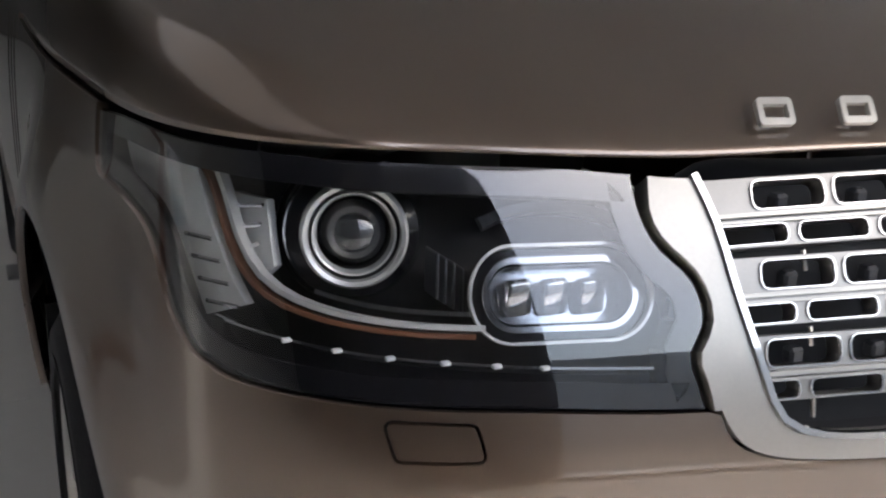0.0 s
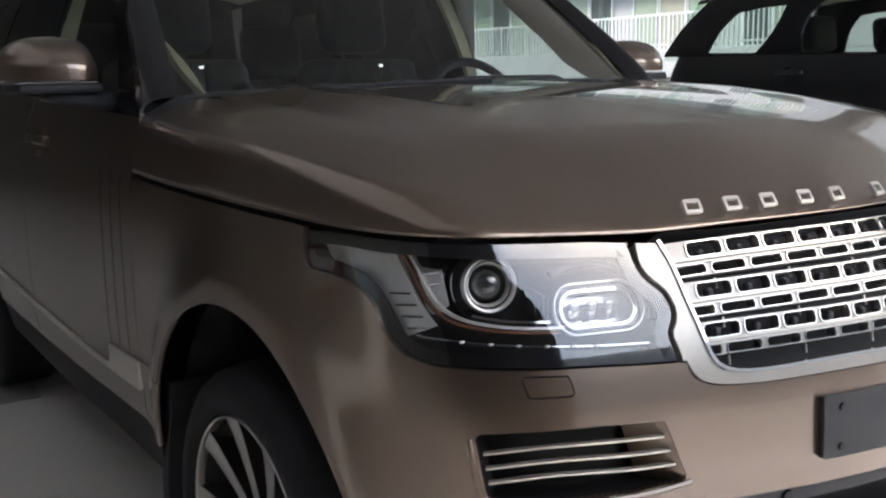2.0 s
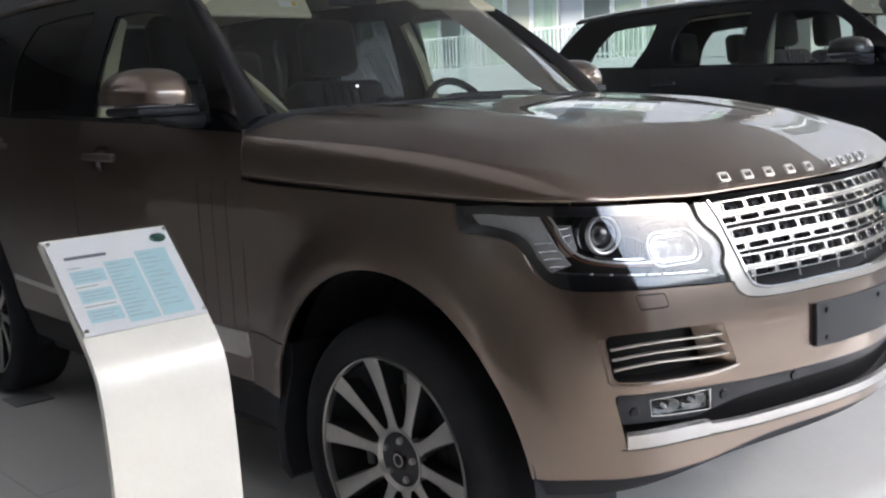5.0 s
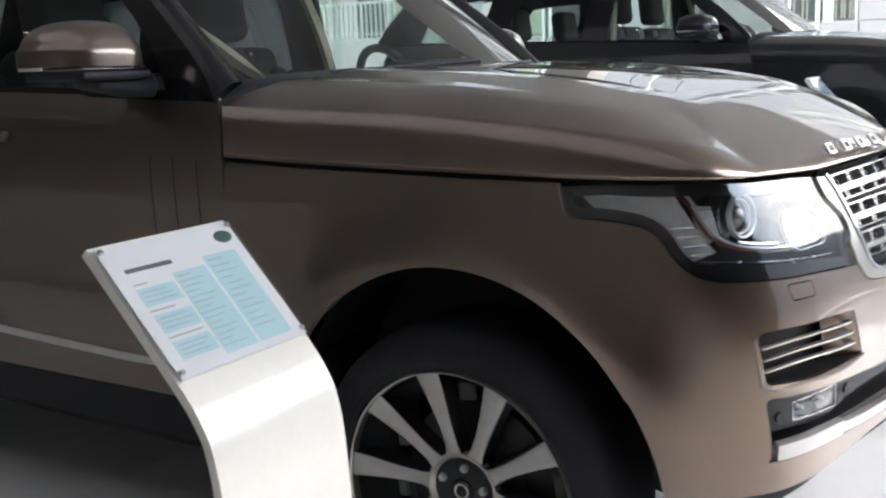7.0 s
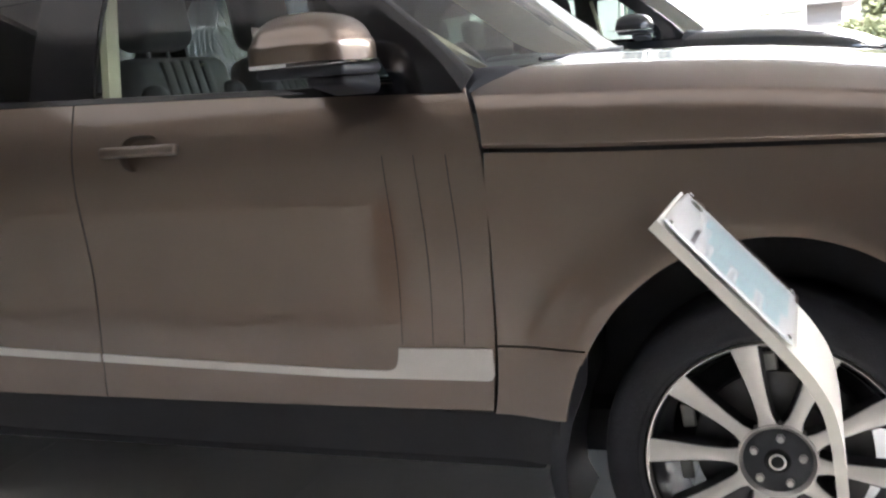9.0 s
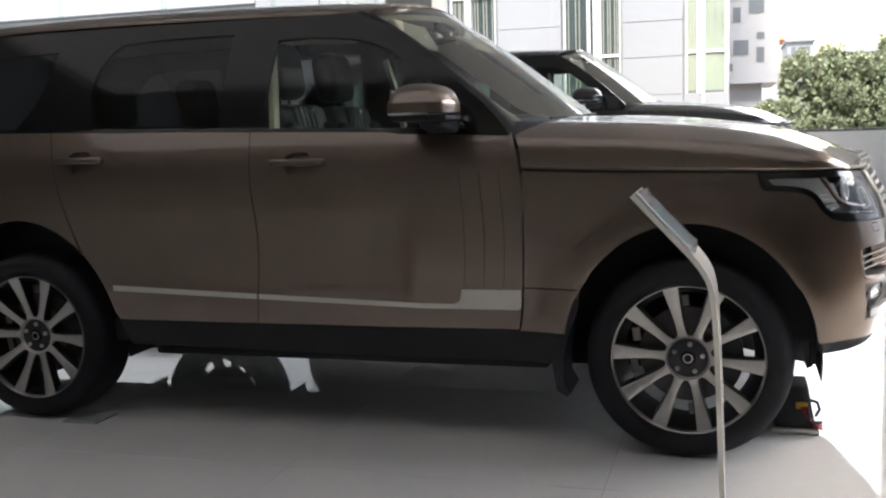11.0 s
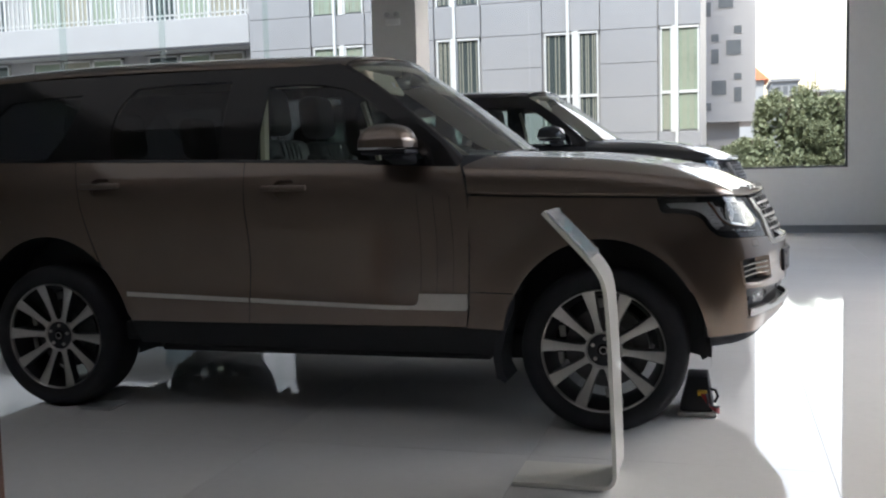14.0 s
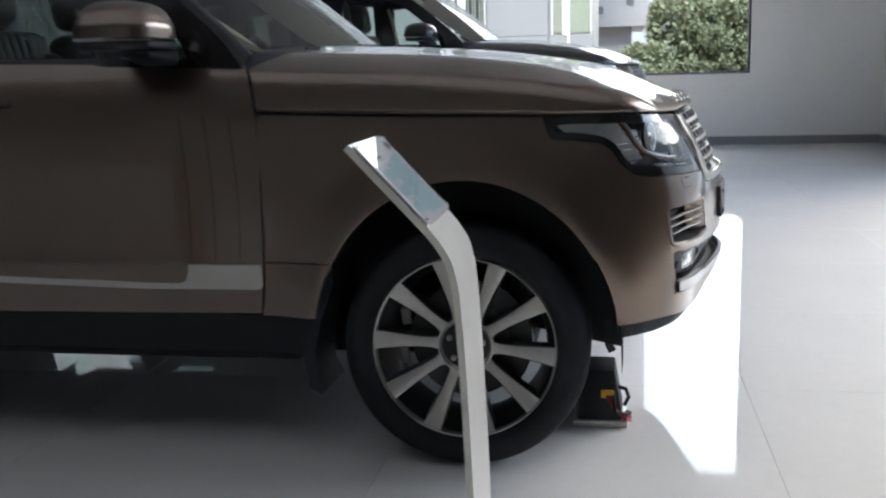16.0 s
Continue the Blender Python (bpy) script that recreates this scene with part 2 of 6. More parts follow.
def add_box(bm, x0, x1, y0, y1, z0, z1):
    bmesh.ops.create_cube(bm, size=1, matrix=Matrix.LocRotScale(((x0 + x1) / 2, (y0 + y1) / 2, (z0 + z1) / 2), None, (x1 - x0, y1 - y0, z1 - z0)))


def box(name, dims, mat, parent=None, label="", bevel=0.0, segments=2):
    return part(name, box_bm(*dims, bevel, segments), mat, parent, label, smooth=bevel > 0)


def lathe_bm(profile, n=64, axis="y", centre=(0, 0, 0)):
    """Turns (radius, along) pairs round an axis."""
    bm = bmesh.new()
    rings = []
    for r, a in profile:
        ring = []
        for k in range(n):
            c, s = math.cos(2 * math.pi * k / n) * r, math.sin(2 * math.pi * k / n) * r
            p = (c, a, s) if axis == "y" else ((a, c, s) if axis == "x" else (c, s, a))
            ring.append(bm.verts.new(Vector(p) + Vector(centre)))
        rings.append(ring)
    for a, b in zip(rings, rings[1:]):
        for k in range(n):
            bm.faces.new((a[k], a[(k + 1) % n], b[(k + 1) % n], b[k]))
    bmesh.ops.remove_doubles(bm, verts=list(bm.verts), dist=1e-6)
    return bm


def sweep_bm(points, section, closed=False, up=(0, 0, 1)):
    """A section of (side, up) pairs drawn along points."""
    pts = [Vector(p) for p in points]
    bm = bmesh.new()
    rings = []
    for i, p in enumerate(pts):
        a = pts[(i - 1) % len(pts)] if closed or i else p
        b = pts[(i + 1) % len(pts)] if closed or i < len(pts) - 1 else p
        t = (b - a).normalized()
        side = t.cross(Vector(up)).normalized()
        top = side.cross(t).normalized()
        rings.append([bm.verts.new(p + side * s + top * q) for s, q in section])
    n = len(section)
    pairs = list(zip(rings, rings[1:])) + ([(rings[-1], rings[0])] if closed else [])
    for a, b in pairs:
        for k in range(n):
            bm.faces.new((a[k], a[(k + 1) % n], b[(k + 1) % n], b[k]))
    if not closed:
        bm.faces.new(rings[0])
        bm.faces.new(rings[-1])
    return bm


def circle_section(r, n=10):
    return [(math.cos(2 * math.pi * k / n) * r, math.sin(2 * math.pi * k / n) * r) for k in range(n)]


def cubic(ts, vs):
    """Natural cubic spline through (ts, vs)."""
    t, v = np.asarray(ts, float), np.asarray(vs, float)
    n, h = len(t), np.diff(t)
    a, b = np.zeros((n, n)), np.zeros(n)
    a[0, 0] = a[-1, -1] = 1
    for i in range(1, n - 1):
        a[i, i - 1], a[i, i], a[i, i + 1] = h[i - 1], 2 * (h[i - 1] + h[i]), h[i]
        b[i] = 6 * ((v[i + 1] - v[i]) / h[i] - (v[i] - v[i - 1]) / h[i - 1])
    m = np.linalg.solve(a, b)

    def f(q):
        q = np.clip(np.asarray(q, float), t[0], t[-1])
        i = np.clip(np.searchsorted(t, q) - 1, 0, n - 2)
        d, k = q - t[i], h[i]
        return v[i] + d * ((v[i + 1] - v[i]) / k - k * (2 * m[i] + m[i + 1]) / 6) + d * d * m[i] / 2 + d**3 * (m[i + 1] - m[i]) / (6 * k)
    return f


def run(points, step=0.012):
    """A smooth run through a few points of the plane, sampled evenly."""
    p = np.array(points, float)
    p = p[np.r_[True, np.hypot(*np.diff(p, axis=0).T) > 1e-5]]
    if len(p) == 1:
        return p
    d = np.r_[0, np.cumsum(np.hypot(*np.diff(p, axis=0).T))]
    n = max(2, int(d[-1] / step) + 1)
    q = np.linspace(0, d[-1], n)
    if len(p) == 2:
        return np.c_[np.interp(q, d, p[:, 0]), np.interp(q, d, p[:, 1])]
    return np.c_[cubic(d, p[:, 0])(q), cubic(d, p[:, 1])(q)]


def outline(*runs, step=0.012):
    """A closed outline out of smooth runs that meet in corners."""
    out = []
    for k, r in enumerate(runs):
        start = [out[-1]] if out and np.hypot(*(np.array(out[-1]) - np.array(r[0]))) > 1e-6 else []
        if start:
            out += [tuple(q) for q in run([start[0], r[0]], step)[1:]]
        pts = run(r, step)
        out += [tuple(q) for q in (pts if not out else pts[1:])]
    if np.hypot(*(np.array(out[-1]) - np.array(out[0]))) > 1e-6:
        out += [tuple(q) for q in run([out[-1], out[0]], step)[1:-1]]
    else:
        out.pop()
    return np.array(out)


def mirror(o):
    return np.array([(-a, b) for a, b in o][::-1])


def grow(o, d):
    """An outline moved outwards by d (inwards where d is negative)."""
    o = np.array(o)
    t = np.roll(o, -1, 0) - np.roll(o, 1, 0)
    t /= np.maximum(np.hypot(*t.T), 1e-9)[:, None]
    area = np.sum(o[:, 0] * np.roll(o[:, 1], -1) - np.roll(o[:, 0], -1) * o[:, 1])
    return o + np.c_[t[:, 1], -t[:, 0]] * d * (1 if area > 0 else -1)


def inside(poly, pts):
    x, y = pts[:, 0], pts[:, 1]
    r = np.zeros(len(pts), bool)
    ax, ay = poly[-1]
    for bx, by in poly:
        cross = ((by > y) != (ay > y)) & (x < (ax - bx) * (y - by) / (ay - by + 1e-30) + bx)
        r ^= cross
        ax, ay = bx, by
    return r


def edge_gap(poly, pts):
    best = np.full(len(pts), 9.0)
    for a, b in zip(poly, np.roll(poly, -1, 0)):
        d = b - a
        k = np.clip(((pts - a) @ d) / max(d @ d, 1e-12), 0, 1)
        best = np.minimum(best, np.hypot(*(pts - a - k[:, None] * d).T))
    return best


def surface_normals(surf, a, b, sign):
    e = 1e-4
    pa = surf(a + e, b) - surf(a - e, b)
    pb = surf(a, b + e) - surf(a, b - e)
    n = np.cross(pb, pa) * sign
    return n / np.maximum(np.linalg.norm(n, axis=1), 1e-12)[:, None]


def panel(name, edge, surf, mat, parent, label="", holes=(), step=0.035, lift=0.0, depth=0.012, sign=1):
    """A sheet-metal panel: an outline on a curved surface, filled, with folded edges; holes are outlines too."""
    edge = np.array(edge)
    loops = [edge] + [np.array(h) for h in holes]
    lo, hi = edge.min(0), edge.max(0)
    ga, gb = np.meshgrid(np.arange(lo[0] + step / 2, hi[0], step), np.arange(lo[1] + step / 2, hi[1], step))
    grid = np.c_[ga.ravel(), gb.ravel()]
    if len(grid):
        keep = inside(edge, grid)
        for h in loops[1:]:
            keep &= ~inside(h, grid)
        grid = grid[keep]
    for q in loops:
        if len(grid):
            grid = grid[edge_gap(q, grid) > step * 0.3]
    flat, ties = [], []
    for q in loops:
        s = len(flat)
        flat += [Vector(v) for v in q]
        ties += [(s + i, s + (i + 1) % len(q)) for i in range(len(q))]
    flat += [Vector(v) for v in grid]
    v2, _, tris, _, _, _ = delaunay_2d_cdt(flat, ties, [], 0, 1e-7)
    v2 = np.array([tuple(v) for v in v2])
    tris = np.array([t for t in tris if len(t) == 3])
    c = v2[tris].mean(1)
    keep = inside(edge, c)
    for h in loops[1:]:
        keep &= ~inside(h, c)
    e1, e2 = v2[tris[:, 1]] - v2[tris[:, 0]], v2[tris[:, 2]] - v2[tris[:, 0]]
    keep &= np.abs(e1[:, 0] * e2[:, 1] - e1[:, 1] * e2[:, 0]) > 2e-8 + 1e-4 * step**2
    tris = tris[keep]
    p, n = surf(v2[:, 0], v2[:, 1]), surface_normals(surf, v2[:, 0], v2[:, 1], sign)
    p = p + n * lift
    g = np.cross(p[tris[:, 1]] - p[tris[:, 0]], p[tris[:, 2]] - p[tris[:, 0]])
    flip = np.sum(g * n[tris].mean(1), axis=1) < 0
    tris[flip] = tris[flip][:, ::-1]
    faces, corner = [tuple(t) for t in tris], [n[i] for t in tris for i in t]
    verts = [tuple(q) for q in p]
    if depth:
        seen = {}
        for t in tris:
            for i, j in ((0, 1), (1, 2), (2, 0)):
                seen[(t[i], t[j])] = seen.get((t[i], t[j]), 0) + 1
        rim = [(i, j) for (i, j) in seen if (j, i) not in seen]
        low = {}
        for i in {k for e in rim for k in e}:
            low[i] = len(verts)
            verts.append(tuple(p[i] - n[i] * depth))
        for i, j in rim:
            f = (j, i, low[i], low[j])
            q = np.cross(p[i] - p[j], np.array(verts[low[j]]) - p[j])
            q /= max(np.linalg.norm(q), 1e-12)
            faces.append(f)
            corner += [q * 0.8 + n[j] * 0.6, q * 0.8 + n[i] * 0.6, q, q]
    return mesh_object(name, verts, faces, mat, parent, label, corner)


def sheet(name, surf, a, b, mat, parent, label="", sign=1, lift=0.0):
    """A whole rectangle of a curved surface as a grid of quads."""
    aa, bb = np.meshgrid(a, b, indexing="ij")
    p = surf(aa.ravel(), bb.ravel())
    n = surface_normals(surf, aa.ravel(), bb.ravel(), sign)
    p = p + n * lift
    m = len(b)
    faces = [(i * m + j, (i + 1) * m + j, (i + 1) * m + j + 1, i * m + j + 1) for i in range(len(a) - 1) for j in range(m - 1)]
    f0 = faces[len(faces) // 2]
    g = np.cross(p[f0[1]] - p[f0[0]], p[f0[2]] - p[f0[0]])
    if g @ n[f0[0]] < 0:
        faces = [f[::-1] for f in faces]
    return mesh_object(name, p, faces, mat, parent, label, [n[i] for f in faces for i in f])


def stadium(cx, cy, w, h, n=6):
    """A slot with round ends."""
    r = min(w, h) / 2
    o = []
    for sx, sy, a0 in ((1, 1, 0), (-1, 1, 90), (-1, -1, 180), (1, -1, 270)):
        for k in range(n):
            a = radians(a0 + 90 * k / (n - 1))
            o.append((cx + sx * (w / 2 - r) + r * math.cos(a), cy + sy * (h / 2 - r) + r * math.sin(a)))
    return np.array(o)


def rounded(cx, cy, w, h, r, n=4, skew=0.0):
    o = []
    for sx, sy, a0 in ((1, 1, 0), (-1, 1, 90), (-1, -1, 180), (1, -1, 270)):
        for k in range(n):
            a = radians(a0 + 90 * k / (n - 1))
            y = sy * (h / 2 - r) + r * math.sin(a)
            o.append((cx + sx * (w / 2 - r) + r * math.cos(a) + skew * y, cy + y))
    return np.array(o)


def soft_poly(points, radii, step=0.015, n=5):
    """A polygon with each corner rounded by its own radius, its sides cut into short steps."""
    p, out = np.array(points, float), []
    if not hasattr(radii, "__len__"):
        radii = [radii] * len(p)
    for k in range(len(p)):
        a, b, c = p[k - 1], p[k], p[(k + 1) % len(p)]
        da, dc = (a - b) / np.hypot(*(a - b)), (c - b) / np.hypot(*(c - b))
        half = math.acos(max(-1, min(1, da @ dc))) / 2
        d = min(radii[k] / max(math.tan(half), 1e-6), .45 * np.hypot(*(a - b)), .45 * np.hypot(*(c - b)))
        s0, s1 = b + da * d, b + dc * d
        for i in range(n + 1):
            t = i / n
            out.append((1 - t) ** 2 * s0 + 2 * t * (1 - t) * b + t * t * s1)
    full = []
    for a, b in zip(out, out[1:] + out[:1]):
        m = max(1, int(np.hypot(*(b - a)) / step))
        full += [a + (b - a) * i / m for i in range(m)]
    return np.array([q for i, q in enumerate(full) if np.hypot(*(q - full[i - 1])) > 1e-5])

# ---- the body surface of the off-road estate: u runs round the plan from the nose, z is the height ----
PLAN = np.array([(.870, 0), (.851, .18), (.811, .36), (.775, .50), (.747, .612), (.719, .705), (.673, .797), (.585, .875), (.45, .919), (.25, .940), (0, .958), (-.35, .968),
                 (-.7, .972), (-1.2, .983), (-1.8, .988), (-2.4, .985), (-2.95, .972), (-3.4, .945), (-3.75, .90), (-3.95, .83), (-4.06, .72), (-4.12, .55), (-4.15, .3), (-4.155, 0)])
RING = np.concatenate([PLAN[:0:-1] * (1, -1), PLAN, PLAN[-2:-6:-1] * (1, -1)])
PLAN_D = np.r_[0, np.cumsum(np.hypot(*np.diff(RING, axis=0).T))]
_q = np.linspace(PLAN_D[len(PLAN) - 1], PLAN_D[2 * len(PLAN) - 2], 3000)
PLAN_X, PLAN_Y = cubic(PLAN_D, RING[:, 0])(_q), cubic(PLAN_D, RING[:, 1])(_q)
PLAN_U = np.r_[0, np.cumsum(np.hypot(np.diff(PLAN_X), np.diff(PLAN_Y)))]
_tx, _ty = np.gradient(PLAN_X, PLAN_U), np.gradient(PLAN_Y, PLAN_U)
PLAN_NX, PLAN_NY = _ty / np.hypot(_tx, _ty), -_tx / np.hypot(_tx, _ty)
PLAN_NY[0] = PLAN_NY[-1] = PLAN_Y[0] = PLAN_Y[-1] = 0
PLAN_U = PLAN_U - .010 * np.clip(PLAN_U / .5, 0, 1)
NOSE = cubic([.15, .24, .32, .42, .55, .7, .8, .88, 1.0, 1.06, 1.12, 1.16, 1.20, 1.32], [.16, .10, .05, .02, .004, 0, .004, .018, .065, .098, .14, .185, .26, .4])
FLANK = cubic([.15, .25, .33, .42, .5, .6, .75, .9, 1.0, 1.08, 1.14, 1.2, 1.26, 1.36], [.10, .075, .05, .03, .018, .008, 0, 0, .004, .012, .024, .042, .066, .11])
END_U = PLAN_U[-1]


def body(u, z):
    """The body's skin below the windows; u < 0 is its left side."""
    s, a = np.sign(u) + (np.asarray(u) == 0), np.abs(u)
    x, y = np.interp(a, PLAN_U, PLAN_X), np.interp(a, PLAN_U, PLAN_Y)
    nx, ny = np.interp(a, PLAN_U, PLAN_NX), np.interp(a, PLAN_U, PLAN_NY)
    w = np.clip(nx, 0, 1) ** 1.5
    d = w * NOSE(z) + (1 - w) * FLANK(z)
    far = np.hypot((x - .02) / .468, (z - .38) / .53)
    d = d - (1 - w) * .036 * np.exp(-((far - 1) / .20) ** 2)
    return np.c_[x - nx * d, -s * (y - ny * d), z + 0 * x]


def at_x(x):
    """u of a place on the flank."""
    return float(np.interp(-x, -PLAN_X, PLAN_U))


def on_body(u, z, lift=0.0):
    u, z = np.atleast_1d(np.asarray(u, float)), np.atleast_1d(np.asarray(z, float))
    return body(u, z) + surface_normals(body, u, z, 1) * lift


SHUT = cubic([0, .175, .31, .42, .52, .61, .71, .82, .92, 1.01, 1.11, 1.33, 1.57, 1.93, 2.2], [1.084, 1.081, 1.078, 1.075, 1.072, 1.074, 1.078, 1.082, 1.086, 1.088, 1.088, 1.091, 1.097, 1.106, 1.118])
CROWN = cubic([-.8, -.6, -.4, -.2, .05, .3, .5, .75], [1.33, 1.325, 1.317, 1.308, 1.288, 1.252, 1.212, 1.14])
BELT = cubic([-4.2, -3.1, -1.9, -.65, -.4], [1.345, 1.325, 1.298, 1.262, 1.255])


def crown(x, y):
    a = np.abs(y)
    return CROWN(x) - 0.03 * (a / 0.8) ** 2 + 0.010 * np.exp(-((a - 0.56) / 0.10) ** 2) * np.clip((0.55 - x) / 0.4, 0, 1)


def bonnet_skin(u, k):
    """The bonnet's rim: k = 0 on the shut line, 1 where it has rolled over to the top."""
    u, k = np.asarray(u, float), np.asarray(k, float)
    b = body(u, SHUT(np.abs(u)) + 0.004)
    inner_x, inner_y = -.60 + (b[:, 0] + .60) * .74, b[:, 1] * .80
    w = np.interp(np.abs(u), PLAN_U, PLAN_NX).clip(0, 1)
    p = 2.05 - 0.35 * w
    nose = (1 - (1 - np.clip(k, 0, 1)) ** p) ** (1 / p)
    side = .60 * (1 - (1 - np.clip(k / .21, 0, 1)) ** 1.9) ** (1 / 1.9) + .40 * (1 - (1 - np.clip(k, 0, 1)) ** 1.75)
    side = side + .013 * np.clip((b[:, 0] + .05) / .25, 0, 1) * np.clip(1 - np.abs(k - .68) / .32, 0, 1)
    blend = np.clip((w - .25) / .6, 0, 1)
    blend = blend * blend * (3 - 2 * blend)
    f = side + (nose - side) * blend
    x, y = b[:, 0] + (inner_x - b[:, 0]) * k, b[:, 1] + (inner_y - b[:, 1]) * k
    x = x + (.080 * np.clip((k - .24) / .76, 0, 1) ** 1.2 - .030 * np.clip(k / .21, 0, 1) * np.clip((.60 - k) / .36, 0, 1)) * np.clip((-.30 - b[:, 0]) / .30, 0, 1)
    return np.c_[x, y, b[:, 2] + (crown(x, y) - b[:, 2]) * f]


def crown_skin(x, y):
    return np.c_[x, y, crown(x, y)]


GLASS_Y = cubic([1.20, 1.28, 1.40, 1.55, 1.70, 1.80], [.935, .908, .876, .826, .762, .708])
TAIL = cubic([-4.3, -3.4, -2.8, -1.5, -.5], [.10, .045, .012, 0, 0])


def side_skin(x, z):
    """The windows' band on the right flank, leaning in towards the roof."""
    return np.c_[x, -(GLASS_Y(z) - TAIL(x)), z + 0 * x]


def left_skin(x, z):
    return side_skin(x, z) * np.array([1, -1, 1])


def screen_skin(v, t):
    """The windscreen: v from -1 to 1 across, t from its foot to the roof."""
    half = .815 - .125 * t
    y = v * half
    x = -.43 - .24 * v**2 + t * (-.745 + .10 * v**2) - .012 * np.sin(np.pi * t)
    z = 1.300 - .005 * v**2 + t * (.545 - .045 * v**2) + .03 * np.sin(np.pi * t) * 0.8
    return np.c_[x, y, z]


ROOF = cubic([-4.3, -3.9, -3.4, -2.8, -2.2, -1.6, -1.25, -1.0], [1.77, 1.822, 1.860, 1.876, 1.874, 1.865, 1.850, 1.83])


def roof_skin(x, v):
    """The roof: v from -1 to 1 across, rolled over at its sides."""
    half = .722 - TAIL(x)
    y = v * half
    edge = 1.772 + (ROOF(x) - 1.862) * 1.0
    f = (1 - np.clip(np.abs(v), 0, 1) ** 3.2) ** (1 / 2.2)
    return np.c_[x, y, edge + (ROOF(x) - edge) * f]


def arch(cx, a, b, z0, z1_front, z1_rear, n=40):
    """A wheel arch on the flank as (x, z), from its front foot over the top to its rear foot."""
    t0, t1 = math.asin((z1_front - z0) / b), math.pi - math.asin((z1_rear - z0) / b)
    return [(cx + a * math.cos(t0 + (t1 - t0) * k / n), z0 + b * math.sin(t0 + (t1 - t0) * k / n)) for k in range(n + 1)]


def to_u(pts):
    return [(at_x(x), z) for x, z in pts]


LAMP_BACK = [(1.262, 1.080), (1.256, 1.050), (1.241, 1.020), (1.197, 1.014), (1.133, 1.009), (1.090, .999), (1.060, .978), (1.041, .950), (1.018, .926), (.990, .908)]
LAMP_LOW = [(.990, .908), (.953, .899), (.900, .896), (.818, .894), (.735, .891), (.649, .887), (.558, .881), (.520, .880)]
LAMP_IN = [(.520, .880), (.526, .906), (.531, .925), (.520, .944), (.518, .963), (.530, .990), (.553, 1.011), (.564, 1.031), (.570, 1.066)]
GRILLE_LOW = [(.513, .880), (.505, .864), (.488, .847), (.464, .838), (.428, .833), (.266, .830), (.0, .830), (-.266, .830), (-.428, .833), (-.464, .838), (-.488, .847), (-.505, .864), (-.513, .880)]
GRILLE_OPEN = [(.520, 1.062), (.505, 1.023), (.494, .976), (.477, .920), (.462, .880), (.449, .865), (.426, .858), (.288, .855), (0, .855), (-.288, .855), (-.426, .858), (-.449, .865), (-.462, .880), (-.477, .920), (-.494, .976), (-.505, 1.023), (-.520, 1.062)]
FRONT_ARCH = arch(.02, .468, .53, .38, .455, .478)
REAR_ARCH = arch(-2.93, .49, .545, .38, .40, .44)
VENT = soft_poly([(.872, .7975), (.810, .801), (.679, .800), (.556, .793), (.512, .688), (.609, .683), (.752, .687), (.850, .692)], [.016, .2, .2, .012, .010, .2, .2, .016], .012)
_top = [(.853, .664), (.752, .661), (.611, .652), (.449, .642), (.273, .640), (0, .639)]
_low = [(.822, .534), (.684, .531), (.462, .526), (.226, .527), (0, .528)]
SLOT = soft_poly(_top + [(-u, z) for u, z in _top[-2::-1]] + [(-u, z) for u, z in _low] + [(u, z) for u, z in _low[-2::-1]], [.014] + [.3] * 9 + [.014, .014] + [.3] * 7 + [.014], .015)
WASHER = soft_poly([(.797, .884), (.718, .881), (.708, .850), (.784, .851)], .008, .01)


def tube(name, pts, r, mat, parent, label="", n=8, up=(0, 0, 1)):
    return part(name, sweep_bm(pts, circle_section(r, n), up=up), mat, parent, label, smooth=True)


def ribbon(name, line, width, surf_lift, mat, parent, label="", thick=0.006):
    """A strip that follows the body: line is a run of (u, z)."""
    q = run(line, .02)
    p, n = on_body(q[:, 0], q[:, 1], surf_lift), surface_normals(body, q[:, 0], q[:, 1], 1)
    t = np.gradient(p, axis=0)
    t /= np.linalg.norm(t, axis=1)[:, None]
    side = np.cross(n, t)
    verts, faces = [], []
    for k in range(len(p)):
        for s, h in ((-1, 0), (-.8, 1), (.8, 1), (1, 0)):
            verts.append(p[k] + side[k] * s * width / 2 + n[k] * h * thick)
    for k in range(len(p) - 1):
        for j in range(3):
            faces.append((4 * k + j, 4 * k + j + 1, 4 * k + 5 + j, 4 * k + 4 + j))
    faces += [(0, 1, 2, 3), tuple(4 * (len(p) - 1) + j for j in (3, 2, 1, 0))]
    ob = mesh_object(name, verts, faces, mat, parent, label)
    ob.data.set_sharp_from_angle(angle=radians(40))
    return ob


